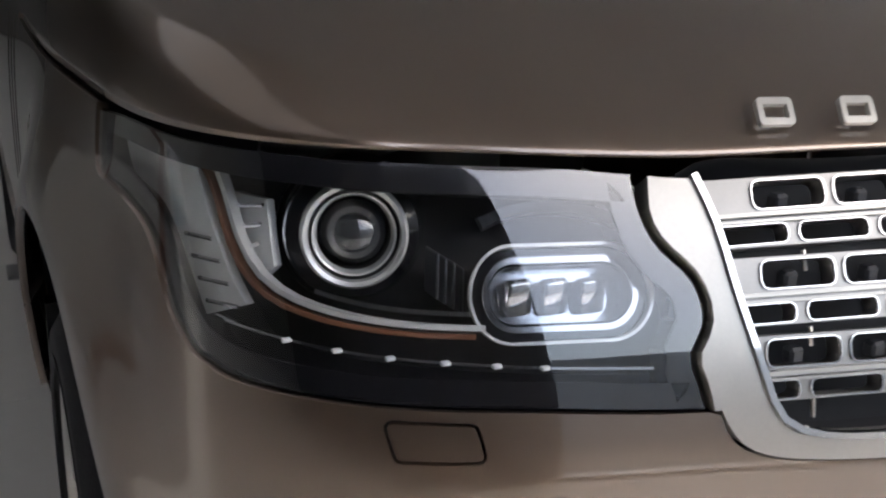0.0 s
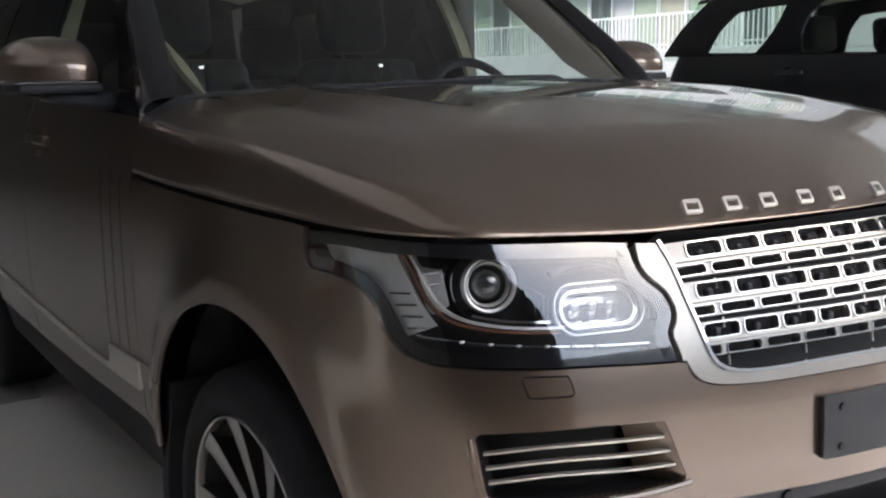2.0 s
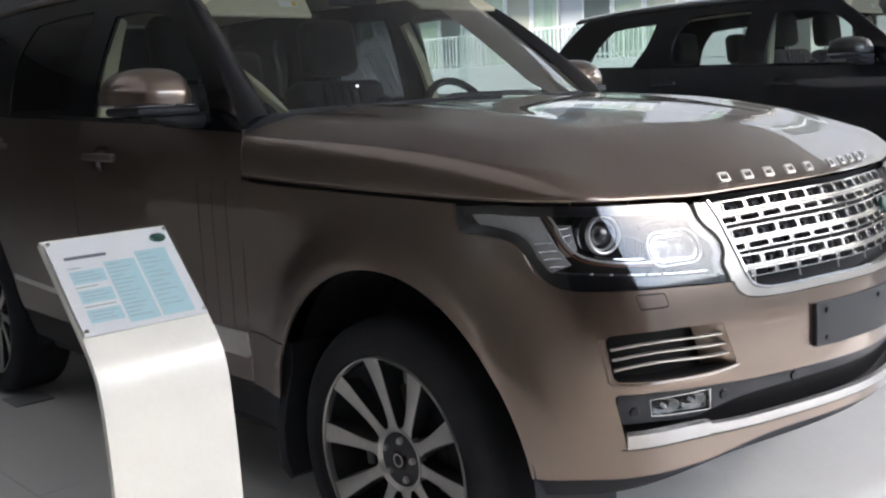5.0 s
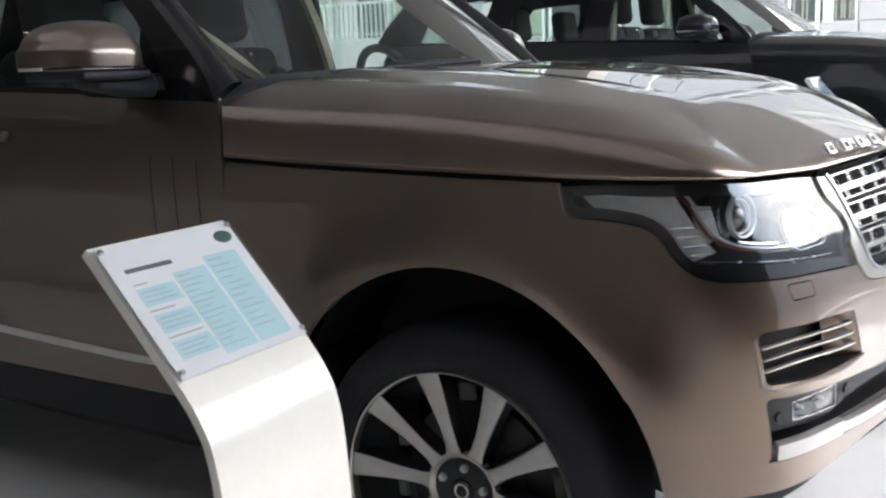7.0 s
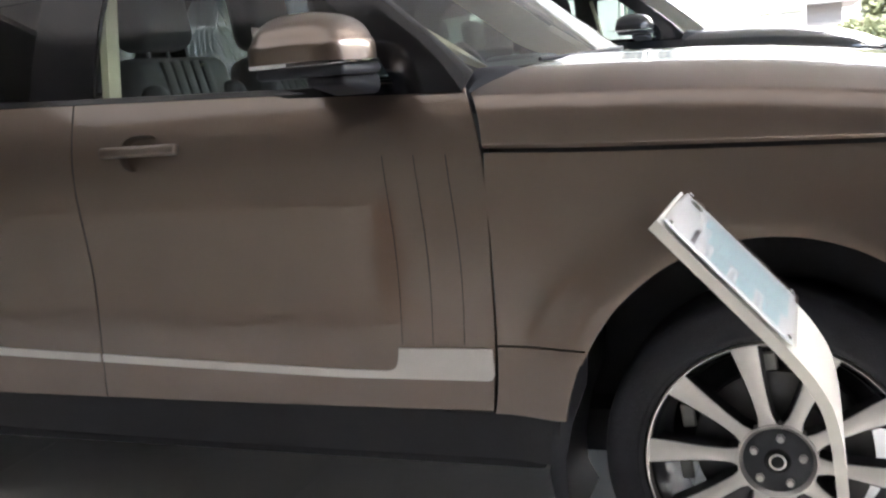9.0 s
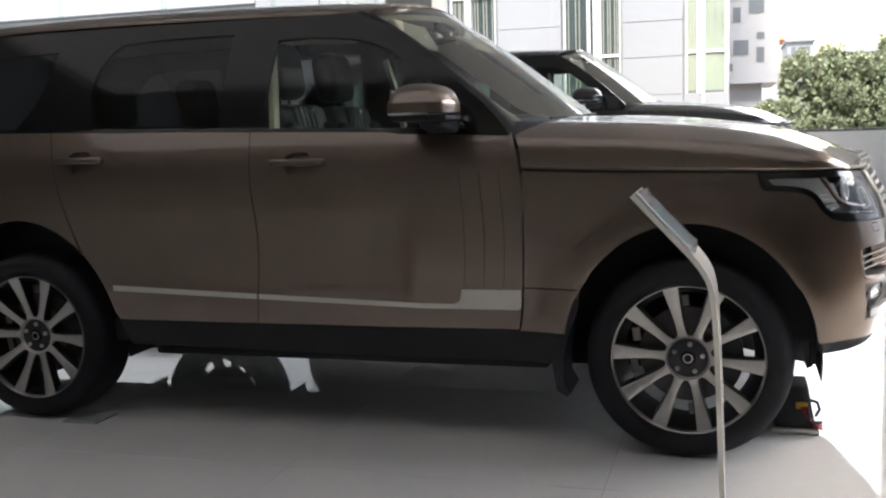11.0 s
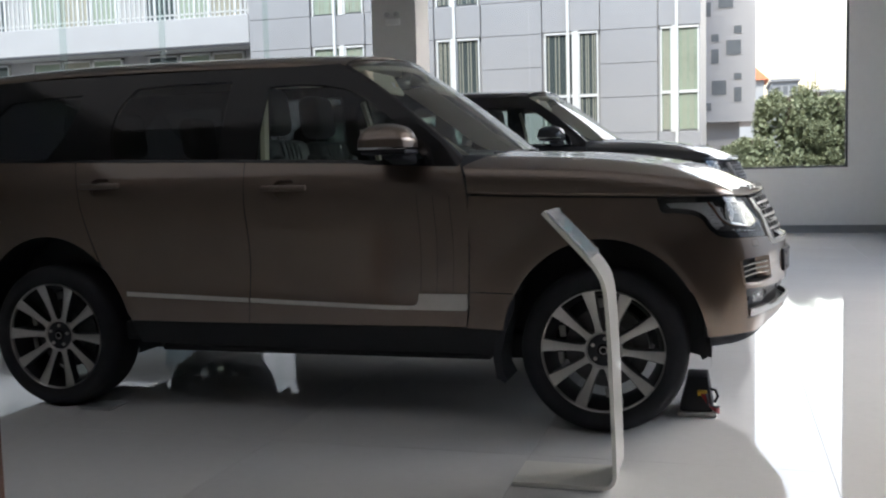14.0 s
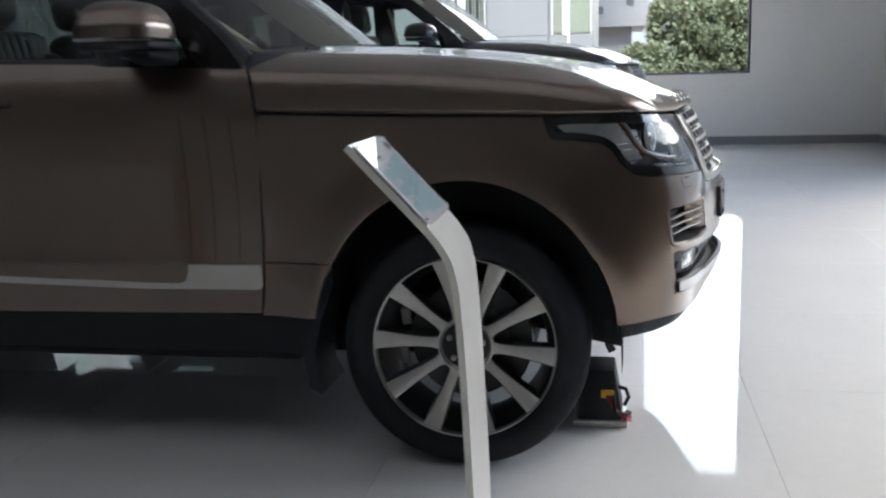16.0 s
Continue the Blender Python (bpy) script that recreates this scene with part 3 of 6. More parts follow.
def build_wheel(parent, x, y, side, phase=0.0):
    """An alloy wheel with ten spokes; side -1 faces the car's right."""
    wheel = new("wheel")
    wheel.parent = parent
    wheel.location = (x, y, .385)
    wheel.rotation_euler = (0, radians(phase), 0 if side < 0 else math.pi)
    tyre = [(.282, .10), (.290, .125), (.315, .137), (.345, .135), (.368, .120), (.380, .10), (.3845, .07), (.385, 0), (.3845, -.07), (.380, -.10), (.368, -.120), (.345, -.135), (.315, -.137), (.290, -.125), (.282, -.10)]
    t = part("tyre", lathe_bm([(r, -a) for r, a in tyre], 96), RUBBER, wheel, smooth=True)
    part("sidewall_ring", lathe_bm([(.300, -.1335), (.304, -.1362), (.308, -.1375), (.311, -.1382), (.308, -.1365)], 96), RUBBER, t, smooth=True)
    part("rim_barrel", lathe_bm([(.268, -.112), (.262, -.09), (.250, -.05), (.244, .05), (.262, .11), (.280, .118), (.284, .11), (.262, .09), (.250, .0), (.262, -.075), (.277, -.10)], 72), DARK_ALLOY, wheel, smooth=True)
    part("rim_lip", lathe_bm([(.2765, -.104), (.2795, -.124), (.2835, -.127), (.2865, -.122), (.2855, -.108)], 96), MACHINED, wheel, "bright machined rim lip", smooth=True)
    part("brake_disc", lathe_bm([(.07, -.012), (.185, -.012), (.187, -.006), (.187, .012), (.07, .014)], 64), DISC, wheel, smooth=True)
    arc = [(math.cos(radians(a)) * .168, -.008, math.sin(radians(a)) * .168) for a in range(-55, 56, 10)]
    bm = sweep_bm(arc, [(-.036, -.026), (.036, -.026), (.036, .026), (-.036, .026)], up=(0, 1, 0))
    part("brake_caliper", bm, DARK_ALLOY, wheel)
    me = None
    for k in range(10):
        # spoke: a dark U-shaped beam with a bright machined face that widens to the rim
        if me is None:
            bm, bf = bmesh.new(), bmesh.new()
            st = [(.078, .021, -.088), (.105, .0145, -.089), (.15, .0150, -.094), (.20, .0190, -.102), (.245, .0240, -.110), (.279, .0275, -.1185)]
            for bmx, lift, grow_w, dep in ((bm, .0015, .0035, .045), (bf, .0, .0, .004)):
                rings = []
                for r, w, a in st:
                    w += grow_w
                    rings.append([bmx.verts.new((r, a + lift, -w)), bmx.verts.new((r, a + lift, w)), bmx.verts.new((r, a + dep, w * 1.12)), bmx.verts.new((r, a + dep, -w * 1.12))])
                for a_, b_ in zip(rings, rings[1:]):
                    for j in range(4):
                        bmx.faces.new((a_[j], a_[(j + 1) % 4], b_[(j + 1) % 4], b_[j]))
                bmx.faces.new(rings[0])
                bmx.faces.new(rings[-1])
            sp = part("spoke", bm, DARK_ALLOY, wheel)
            bmesh.ops.bevel(bf, geom=list(bf.edges), offset=.0009, segments=1, affect="EDGES")
            fc = part("spoke_face", bf, MACHINED, sp, "bright machined spoke face", smooth=True)
            me, mf = sp.data, fc.data
        else:
            sp = new("spoke", me)
            sp.parent = wheel
            fc = new("spoke_face", mf)
            fc.parent = sp
            tagged(fc, "bright machined spoke face")
        sp.rotation_euler = (0, radians(36 * k + 12), 0)
    part("hub_ring", lathe_bm([(.066, -.070), (.083, -.0925), (.0875, -.0915), (.090, -.07)], 48), MACHINED, wheel, smooth=True)
    part("hub_cover", lathe_bm([(0, -.086), (.056, -.086), (.070, -.083), (.078, -.080), (.080, -.06)], 48), GREY_PLASTIC, wheel, "dark grey hub cover", smooth=True)
    cap = part("centre_cap", lathe_bm([(0, -.092), (.020, -.092), (.026, -.0905), (.029, -.086)], 40), GLOSS_BLACK, wheel, smooth=True)
    part("cap_oval", lathe_bm([(.014, -.0925), (.0165, -.0935), (.019, -.0925)], 32), SILVER, cap, smooth=True)
    for k, (a, w, h) in enumerate(((152, .016, .028), (88, .022, .022), (187, .014, .03), (268, .02, .024))):
        ob = part("balance_weight", box_bm(-w, w, -.006, .006, -h, h, .004, 1), PALE_WEIGHT, wheel, "dull grey block inside the rim")
        ob.location = (math.cos(radians(a)) * .212, -.02, math.sin(radians(a)) * .212)
    tag = part("paper_tag", box_bm(-.024, .024, -.002, .002, -.016, .016), PAPER, wheel, "white paper tag inside the rim")
    tag.location, tag.rotation_euler = (.205, -.035, -.05), (0, radians(20), 0)
    nut = None
    for k in range(5):
        a = radians(72 * k + 3)
        if nut is None:
            nut = part("wheel_nut", lathe_bm([(0, -.097), (.007, -.097), (.0095, -.094), (.0105, -.082)], 6), MACHINED, wheel).data
            ob = None
            for o in wheel.children:
                if o.data == nut:
                    ob = o
        else:
            ob = new("wheel_nut", nut)
            ob.parent = wheel
        ob.location = (math.cos(a) * .055, 0, math.sin(a) * .055)
    return wheel


def build_seat(parent, x, y, name="front_seat", wide=.27, tall=.66):
    """A leather seat with a fluted back and a headrest."""
    seat = new(name)
    seat.parent = parent
    seat.location = (x, y, .66)
    c = part("cushion", box_bm(-.28, .25, -wide, wide, -.10, .10, .06, 4), LEATHER, seat, smooth=True)
    back = part("backrest", box_bm(-.07, .07, -wide, wide, 0, tall, .055, 4), LEATHER, seat, smooth=True)
    back.location, back.rotation_euler = (-.28, 0, .06), (0, radians(-14), 0)
    for k in range(5):
        fl = part("flute", box_bm(.055, .082, -.13 + k * .052, -.084 + k * .052, .10, tall - .025, .012, 2), LEATHER, back, smooth=True)
    for k in (-1, 1):
        part("bolster", box_bm(.03, .115, k * (wide - .055) - .045, k * (wide - .055) + .045, .06, tall - .10, .04, 3), LEATHER, back, smooth=True)
    hr = part("headrest", box_bm(-.065, .070, -.150, .150, -.03, .235, .055, 4), LEATHER, seat, smooth=True)
    hr.location, hr.rotation_euler = (-.28 - .24 * (tall + .09) * 1.02, 0, .062 + (tall + .09) * .93), (0, radians(-8), 0)
    part("seat_tag", box_bm(.083, .087, .055, .075, tall - .052, tall - .042, .001, 1), CHROME, back, "small bright seat tag")
    for k in (-1, 1):
        part("headrest_post", box_bm(-.006, .006, k * .05 - .006, k * .05 + .006, -.10, .02, .002, 1), GREY_PLASTIC, hr, smooth=True)
    return seat


def build_mirror(parent, side, paint):
    """A door mirror: painted cap, black housing, bright strip and foot."""
    m = new("door_mirror")
    m.parent = parent
    bm = bmesh.new()
    bmesh.ops.create_uvsphere(bm, u_segments=40, v_segments=40, radius=1)
    for v in bm.verts:
        c = v.co
        tilt = c.y * side
        c.x, c.y, c.z = math.copysign(abs(c.x) ** (.85 if c.x > 0 else .55), c.x) * (.125 if c.x > 0 else .100), math.copysign(abs(c.y) ** .62, c.y) * .122, math.copysign(abs(c.z) ** .72, c.z) * .098
        c.z = max(c.z, -.016) * (1 - .16 * max(0, tilt))
        c.x -= .035 * (tilt + 1) / 2
        swell = 1 + .045 * min(1, max(0, (.036 - c.z) / .012))
        c.x, c.y = c.x * swell, c.y * swell
    cap = part("mirror_cap", bm, paint, m, smooth=True)
    cap.location = (-.945, side * 1.056, 1.358)
    cap.rotation_euler = (0, 0, radians(6 * side))
    part("mirror_housing", box_bm(-1.06, -.84, side * 1.043 - .104, side * 1.043 + .106, 1.310, 1.3355, .011, 3), PLASTIC, m, smooth=True)
    part("mirror_strip", box_bm(-1.070, -.975, side * 1.054 - .10, side * 1.054 + .110, 1.336, 1.346, .003, 2), FROST, m, "bright strip under the cap", smooth=True)
    part("mirror_edge", box_bm(-.98, -.833, side * 1.043 - .106, side * 1.043 + .09, 1.3358, 1.3385, .001, 1), CHROME, m, smooth=True)
    bm = box_bm(-.99, -.86, *sorted((side * .90, side * 1.075)), 1.262, 1.312, .016, 3)
    for v in bm.verts:
        out = max(0, (abs(v.co.y) - .94) / .13)
        v.co.z += .028 * out * (1.312 - v.co.z) / .05
        v.co.x = -.925 + (v.co.x + .925) * (1 - .25 * out)
    part("mirror_foot", bm, PLASTIC, m, smooth=True)
    part("mirror_glass", box_bm(-1.0665, -1.0615, side * 1.05 - .080, side * 1.05 + .080, 1.352, 1.432, .002, 1), CHROME, m)
    return m


def build_headlamp(parent, s):
    """A headlamp behind a clear lens; s = 1 for the car's right, -1 for its left."""
    lamp = new("headlamp")
    lamp.parent = parent
    def O(*runs):
        o = outline(*runs)
        return o if s > 0 else mirror(o)
    def at(u, z, lift):
        return on_body(s * u, z, lift)[0]
    top = [(.570, 1.068)] + [(u, float(SHUT(u)) - .001) for u in (.64, .71, .78, .86, .96, 1.06, 1.16)] + [(1.262, 1.080)]
    full = O(LAMP_BACK, LAMP_LOW, LAMP_IN, top)
    panel("lens", grow(full, -.004), body, LENS, lamp, "clear lamp lens", lift=-.002, depth=0, step=.03).visible_shadow = False
    inner = grow(full, -.024)
    panel("lens_border", grow(full, -.003), body, GLOSS_BLACK, lamp, "gloss black lens border", holes=[inner], lift=-.006, depth=.006, step=.03)
    # housing: a dark bowl behind the lens
    panel("housing", grow(full, -.006), body, LAMP_BLACK, lamp, "black lamp bowl", lift=-.085, depth=-.074, step=.03)
    # silver wedge towards the wing, with fins
    wedge = O([(1.225, 1.066), (1.13, 1.062), (1.032, 1.062)], [(1.032, 1.062), (1.002, 1.02), (.975, .985), (.945, .956)], [(.945, .956), (1.00, .935)], [(1.00, .935), (1.03, .97), (1.06, 1.00), (1.10, 1.02), (1.19, 1.035), (1.225, 1.066)])
    panel("side_reflector", wedge, body, WEDGE, lamp, "silver side reflector", lift=-.022, depth=.01, step=.02)
    for k in range(4):
        z = .948 + .017 * k
        u = 1.000 + .014 * k
        tube("reflector_fin", [at(u - .045, z + .004, -.022), at(u, z, -.022)], .0022, CHROME, lamp, n=6)
    chr2 = O([(.995, 1.045), (.945, 1.045)], [(.945, 1.045), (.928, .99)], [(.928, .99), (.955, .972), (.995, 1.045)])
    panel("inner_reflector", chr2, body, WEDGE, lamp, "bright faceted reflector", lift=-.038, depth=.012, step=.012)
    for k in range(3):
        tube("reflector_fin", [at(.945, 1.040 - .016 * k, -.033), at(.985 - .014 * k, 1.034 - .016 * k, -.033)], .002, CHROME, lamp, n=6)
    # the J-shaped light guide and its amber edge
    j = [(1.028, 1.066), (1.006, 1.048), (.985, 1.018), (.960, .988), (.925, .968), (.880, .958), (.833, .953), (.770, .949), (.715, .947)]
    if s < 0:
        j = [(-u, z) for u, z in j]
    ribbon("light_guide", j, .0055, -.030, AMBER, lamp, "amber-brown light guide", .008)
    ribbon("light_guide", [(u - s * .009, z + .0065) for u, z in j], .0060, -.034, WEDGE, lamp, "frosted light guide", .010)
    ribbon("light_guide", [(u - s * .0, z + .018) for u, z in j[5:]], .005, -.045, CHROME, lamp, "bright inner edge", .006)
    # projector with chrome bezel, sunk rings and glass ball
    c = Vector(at(.838, 1.026, -.045))
    n = Vector(surface_normals(body, np.array([s * .838]), np.array([1.026]), 1)[0])
    aim = (n * .35 + Vector((1, -.25 * s, 0)) * .65).normalized()
    turn = aim.to_track_quat("-Y", "Z").to_matrix().to_4x4()
    proj = new("projector")
    proj.parent = lamp
    proj.matrix_basis = Matrix.Translation(c) @ turn
    part("bezel", lathe_bm([(.0385, .003), (.0395, -.003), (.043, -.0045), (.0455, -.001), (.046, .006)], 56), WEDGE, proj, "chrome projector ring", smooth=True)
    part("bezel_inner", lathe_bm([(.0362, .008), (.0355, .003), (.0338, .004), (.0315, .012)], 56), WEDGE, proj, smooth=True)
    part("barrel", lathe_bm([(.0405, .004), (.0355, .010), (.033, .03), (.030, .05), (0, .052)], 48), CAVITY, proj, smooth=True)
    part("ball", lathe_bm([(0, .000), (.010, .0015), (.019, .0065), (.025, .013), (.028, .021)], 48), GLASS_BALL, proj, "clear projector glass", smooth=True)
    part("shroud", lathe_bm([(.046, .006), (.055, .012), (.062, .030), (.066, .06)], 56), GLOSS_BLACK, proj, smooth=True)
    for r, a in ((.058, .016), (.0655, .034)):
        bm = lathe_bm([(r - .0012, a), (r, a - .0022), (r + .0012, a)], 56)
        bmesh.ops.delete(bm, geom=[v for v in bm.verts if v.co.x * s > -.2 * r], context="VERTS")
        part("shroud_edge", bm, CHROME, proj, smooth=True)
    # main oval lamp
    oc = (.636, .979)
    for nm, w, h, w2, h2, mt, lf in (("oval_ring", .168, .080, .163, .075, WEDGE, -.026), ("oval_bezel", .142, .060, .132, .050, REFLECTOR, -.030)):
        a, b = stadium(s * oc[0], oc[1], w, h, 10), stadium(s * oc[0], oc[1], w2, h2, 10)
        panel(nm, a, body, mt, lamp, holes=[b], lift=lf, depth=.010, step=.02)
    panel("oval_wall", stadium(s * oc[0], oc[1], .161, .073, 10), body, GLOSS_BLACK, lamp, holes=[stadium(s * oc[0], oc[1], .142, .060, 10)], lift=-.034, depth=.004, step=.02)
    panel("oval_reflector", stadium(s * oc[0], oc[1], .13, .046, 10), body, REFLECTOR, lamp, "bright oval reflector", lift=-.062, depth=-.028, step=.012)
    for k in range(3):
        p = at(oc[0] - .034 + .034 * k, oc[1], -.052)
        part("oval_facet", box_bm(p[0] - .006, p[0] + .008, p[1] - .013, p[1] + .013, p[2] - .016, p[2] + .016, .005, 2), REFLECTOR, lamp, smooth=True)
    panel("oval_cover", stadium(s * oc[0], oc[1], .13, .046, 10), body, FOG_LENS, lamp, "clear oval cover", lift=-.034, depth=0, step=.03).visible_shadow = False
    arcs = [(oc[0] + .115 * math.cos(radians(a)), oc[1] + .075 * math.sin(radians(a))) for a in range(55, 200, 12)]
    ribbon("oval_brow", [(s * u, z) for u, z in arcs], .012, -.06, GREY_PLASTIC, lamp, "grey brow round the oval lamp", .01)
    # small finned heat sink between the two lamps
    for k in range(4):
        p = at(.752 - .008 * k, 1.000 - .004 * k, -.05)
        part("fin", box_bm(p[0] - .012, p[0] + .012, p[1] - .0016, p[1] + .0016, p[2] - .020, p[2] + .020, .001, 1), GREY_PLASTIC, lamp)
    # shelf and the row of small lights along the foot
    shelf = [(s * u, z) for u, z in ((.985, .938), (.93, .937), (.844, .933), (.743, .927), (.656, .921), (.56, .916))]
    ribbon("light_bar", shelf, .0028, -.022, CHROME, lamp, "thin bright bar", .003)
    ribbon("shelf", [(u, z - .018) for u, z in shelf], .030, -.034, GLOSS_BLACK, lamp, "black shelf under the bar", .004)
    for u in (.895, .844, .793, .743, .698, .656):
        p = at(u, float(np.interp(u, (.56, .656, .743, .844, .93), (.916, .921, .927, .933, .937))), -.018)
        part("small_light", box_bm(p[0] - .003, p[0] + .003, p[1] - .0042, p[1] + .0042, p[2] - .0018, p[2] + .0018, .0015, 2), FROST, lamp, smooth=True)
    return lamp


LAMP_BLACK = material("black_lamp_plastic", (0.004, 0.004, 0.005), 0.55, vary=0.2, spec=0.25)
GLASS_BALL = material("projector_glass", (0.035, 0.038, 0.042), 0.04, 0.0, coat=1.0, coat_rough=0.0, spec=1.0, vary=0.3, scale=60)


def build_car(name, paint, label, place, lift=0.0, yaw=0.0):
    car = tagged(new(name), label, "car")
    car.location = Vector(place) + Vector((0, 0, lift))
    car.rotation_euler = (0, 0, yaw)
    ring = lambda u0, u1, n: np.linspace(u0, u1, n)
    gapx = at_x(-.605)
    # black sheet that stands in for shade behind the gaps, open at the wheels
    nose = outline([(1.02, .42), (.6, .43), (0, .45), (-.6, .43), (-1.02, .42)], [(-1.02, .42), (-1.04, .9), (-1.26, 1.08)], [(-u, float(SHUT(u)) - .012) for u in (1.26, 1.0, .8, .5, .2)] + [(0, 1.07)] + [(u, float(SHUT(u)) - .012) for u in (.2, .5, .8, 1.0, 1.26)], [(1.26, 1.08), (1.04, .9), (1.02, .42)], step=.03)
    panel("inner_shell", nose, body, CAVITY, car, "black sheet giving the shade behind panel gaps", lift=-.10, depth=0, step=.06)
    for s in (1, -1):
        m = (lambda o: o) if s > 0 else mirror
        # wing
        arch_u = to_u(FRONT_ARCH)
        reach = lambda z: .468 * math.sqrt(1 - ((z - .38) / .53) ** 2)
        split, rear_split = (at_x(.02 + reach(.655)), .655), (at_x(.02 - reach(.655)), .655)
        hi = [split] + [(u, z) for u, z in arch_u if z > .660] + [rear_split]
        shut = [(u, float(SHUT(u)) - .006) for u in (gapx - .004, 1.93, 1.75, 1.57, 1.45, 1.33, 1.262)]
        wing = outline(shut, [(1.262, 1.080)] + LAMP_BACK[1:], [(.990, .908), split], hi, [rear_split, (at_x(-.600), .655)], [(at_x(-.600), .655), (at_x(-.594), .85), (at_x(-.600), 1.0), (gapx - .004, float(SHUT(gapx)) - .006)])
        panel("front_wing", m(wing), body, paint, car, step=.03)
        lowr = [(at_x(.02 - reach(.650)), .650)] + [q for q in arch_u if q[1] <= .646 and q[0] > 1.5]
        foot = outline([(at_x(-.600), .650), lowr[0]], lowr, [lowr[-1], (at_x(-.622), .478)], to_u([(-.622, .478), (-.606, .56), (-.600, .650)]))
        panel("wing_foot", m(foot), body, paint, car, step=.03)
        # arch lip and liner
        lip = np.array(arch_u)
        ribbon("arch_lip", [(s * u, z) for u, z in arch_u[6:-4:3]], .010, -.010, paint, car, "folded arch edge", .006)
        for cx, aa, bb, nm in ((.02, .482, .545, "arch_liner"), (-2.93, .505, .56, "arch_liner")):
            bm = bmesh.new()
            rows = []
            for k in range(33):
                a = radians(-8 + 196 * k / 32)
                rows.append([bm.verts.new((cx + aa * math.cos(a), -s * yy, .38 + bb * math.sin(a))) for yy in (.925, .80, .62)])
            for a, b in zip(rows, rows[1:]):
                bm.faces.new((a[0], a[1], b[1], b[0]))
                bm.faces.new((a[1], a[2], b[2], b[1]))
            mid = bm.verts.new((cx, -s * .60, .40))
            for a, b in zip(rows, rows[1:]):
                bm.faces.new((a[2], mid, b[2]))
            part(nm, bm, PLASTIC, car, smooth=True)
        # doors
        top = lambda xs: [(at_x(x), float(BELT(x)) - .004) for x in xs]
        fd = outline(top((-1.770, -1.4, -1.0, -.65)), [(at_x(-.65), float(BELT(-.65)) - .004), (at_x(-.612), 1.12), (at_x(-.600), .85), (at_x(-.606), .65), (at_x(-.626), .484)], to_u([(-.626, .484), (-1.752, .484)]), to_u([(-1.752, .484), (-1.735, .62), (-1.722, .86), (-1.748, 1.06), (-1.770, float(BELT(-1.77)) - .004)]))
        dish = [m(stadium(at_x(hx), hz - .004, .132, .092, 12)) for hx, hz in ((-1.54, 1.158), (-2.60, 1.185))]
        door = panel("front_door", m(fd), body, paint, car, holes=dish[:1], step=.035)
        ra = to_u(REAR_ARCH)
        rb = [q for q in ra if q[0] < at_x(-2.60)]
        rd = outline(top((-2.78, -2.3, -1.776)), to_u([(-1.776, float(BELT(-1.776)) - .004), (-1.754, 1.06), (-1.728, .86), (-1.741, .62), (-1.758, .484)]), to_u([(-1.758, .484), (-2.435, .484)]), [q for q in rb if q[1] > .484], [rb[-1], (at_x(-2.70), 1.05), (at_x(-2.78), float(BELT(-2.78)) - .004)])
        rdoor = panel("rear_door", m(rd), body, paint, car, holes=dish[1:], step=.035)
        rc = [q for q in ra if q[0] > at_x(-2.585)]
        qp = outline([(END_U - .35, 1.335)] + top((-3.95, -3.6, -3.2, -2.786)), [(at_x(-2.786), float(BELT(-2.786)) - .004), (at_x(-2.706), 1.05), rc[0]], rc, [rc[-1], (at_x(-3.7), .42), (END_U - .35, .44)], [(END_U - .35, .44), (END_U - .35, 1.335)])
        panel("rear_quarter", m(qp), body, paint, car, step=.05)
        # black strips added in the door gaps to darken their lit edges
        gap_line = run(to_u([(-1.773, float(BELT(-1.773)) - .008), (-1.751, 1.06), (-1.725, .86), (-1.738, .62), (-1.755, .488)]), .02)
        ribbon("door_seal", [(s * u, z) for u, z in gap_line], .016, -.0075, CAVITY, rdoor, "black strip that darkens the door gap", .005)
        gap_line = run([(at_x(-2.783), float(BELT(-2.783)) - .008), (at_x(-2.703), 1.05), (rb[-1][0] + .003, rb[-1][1] + .01)], .02)
        ribbon("door_seal", [(s * u, z) for u, z in gap_line], .016, -.0075, CAVITY, rdoor, "black strip that darkens the door gap", .005)
        # door sills
        sill = outline(to_u([(-2.45, .480), (-1.5, .480), (-.46, .474)]), to_u([(-.46, .474), (-.47, .345)]), to_u([(-.47, .345), (-1.5, .352), (-2.40, .365)]), to_u([(-2.40, .365), (-2.45, .480)]))
        panel("sill", m(sill), body, CAVITY, car, "matt black sill", lift=-.010, depth=.04, step=.05)
        box("side_step", (-2.30, -.52, *sorted((-s * .80, -s * .905)), .318, .352), CAVITY, car, "black step under the sill", .012)
        # bright strip along the doors
        strip = outline(to_u([(-.612, .645), (-.612, .578)]), to_u([(-.612, .578), (-.618, .568), (-.63, .565)]), to_u([(-.63, .565), (-1.0, .566)]), to_u([(-1.0, .566), (-1.735, .592)]), to_u([(-1.735, .592), (-1.735, .613)]), to_u([(-1.735, .613), (-1.0, .586)]), to_u([(-1.0, .586), (-.89, .584)]), to_u([(-.89, .584), (-.866, .592), (-.856, .610), (-.850, .645)]), to_u([(-.850, .645), (-.612, .645)]), step=.012)
        panel("bright_strip", m(strip), body, SILVER, door, "satin silver door strip", lift=.007, depth=.008, step=.02)
        strip2 = outline(to_u([(-1.747, .613), (-1.747, .592)]), to_u([(-1.747, .592), (-2.445, .615)]), to_u([(-2.445, .615), (-2.445, .638)]), to_u([(-2.445, .638), (-1.747, .613)]), step=.02)
        panel("bright_strip", m(strip2), body, SILVER, rdoor, "satin silver door strip", lift=.007, depth=.008, step=.02)
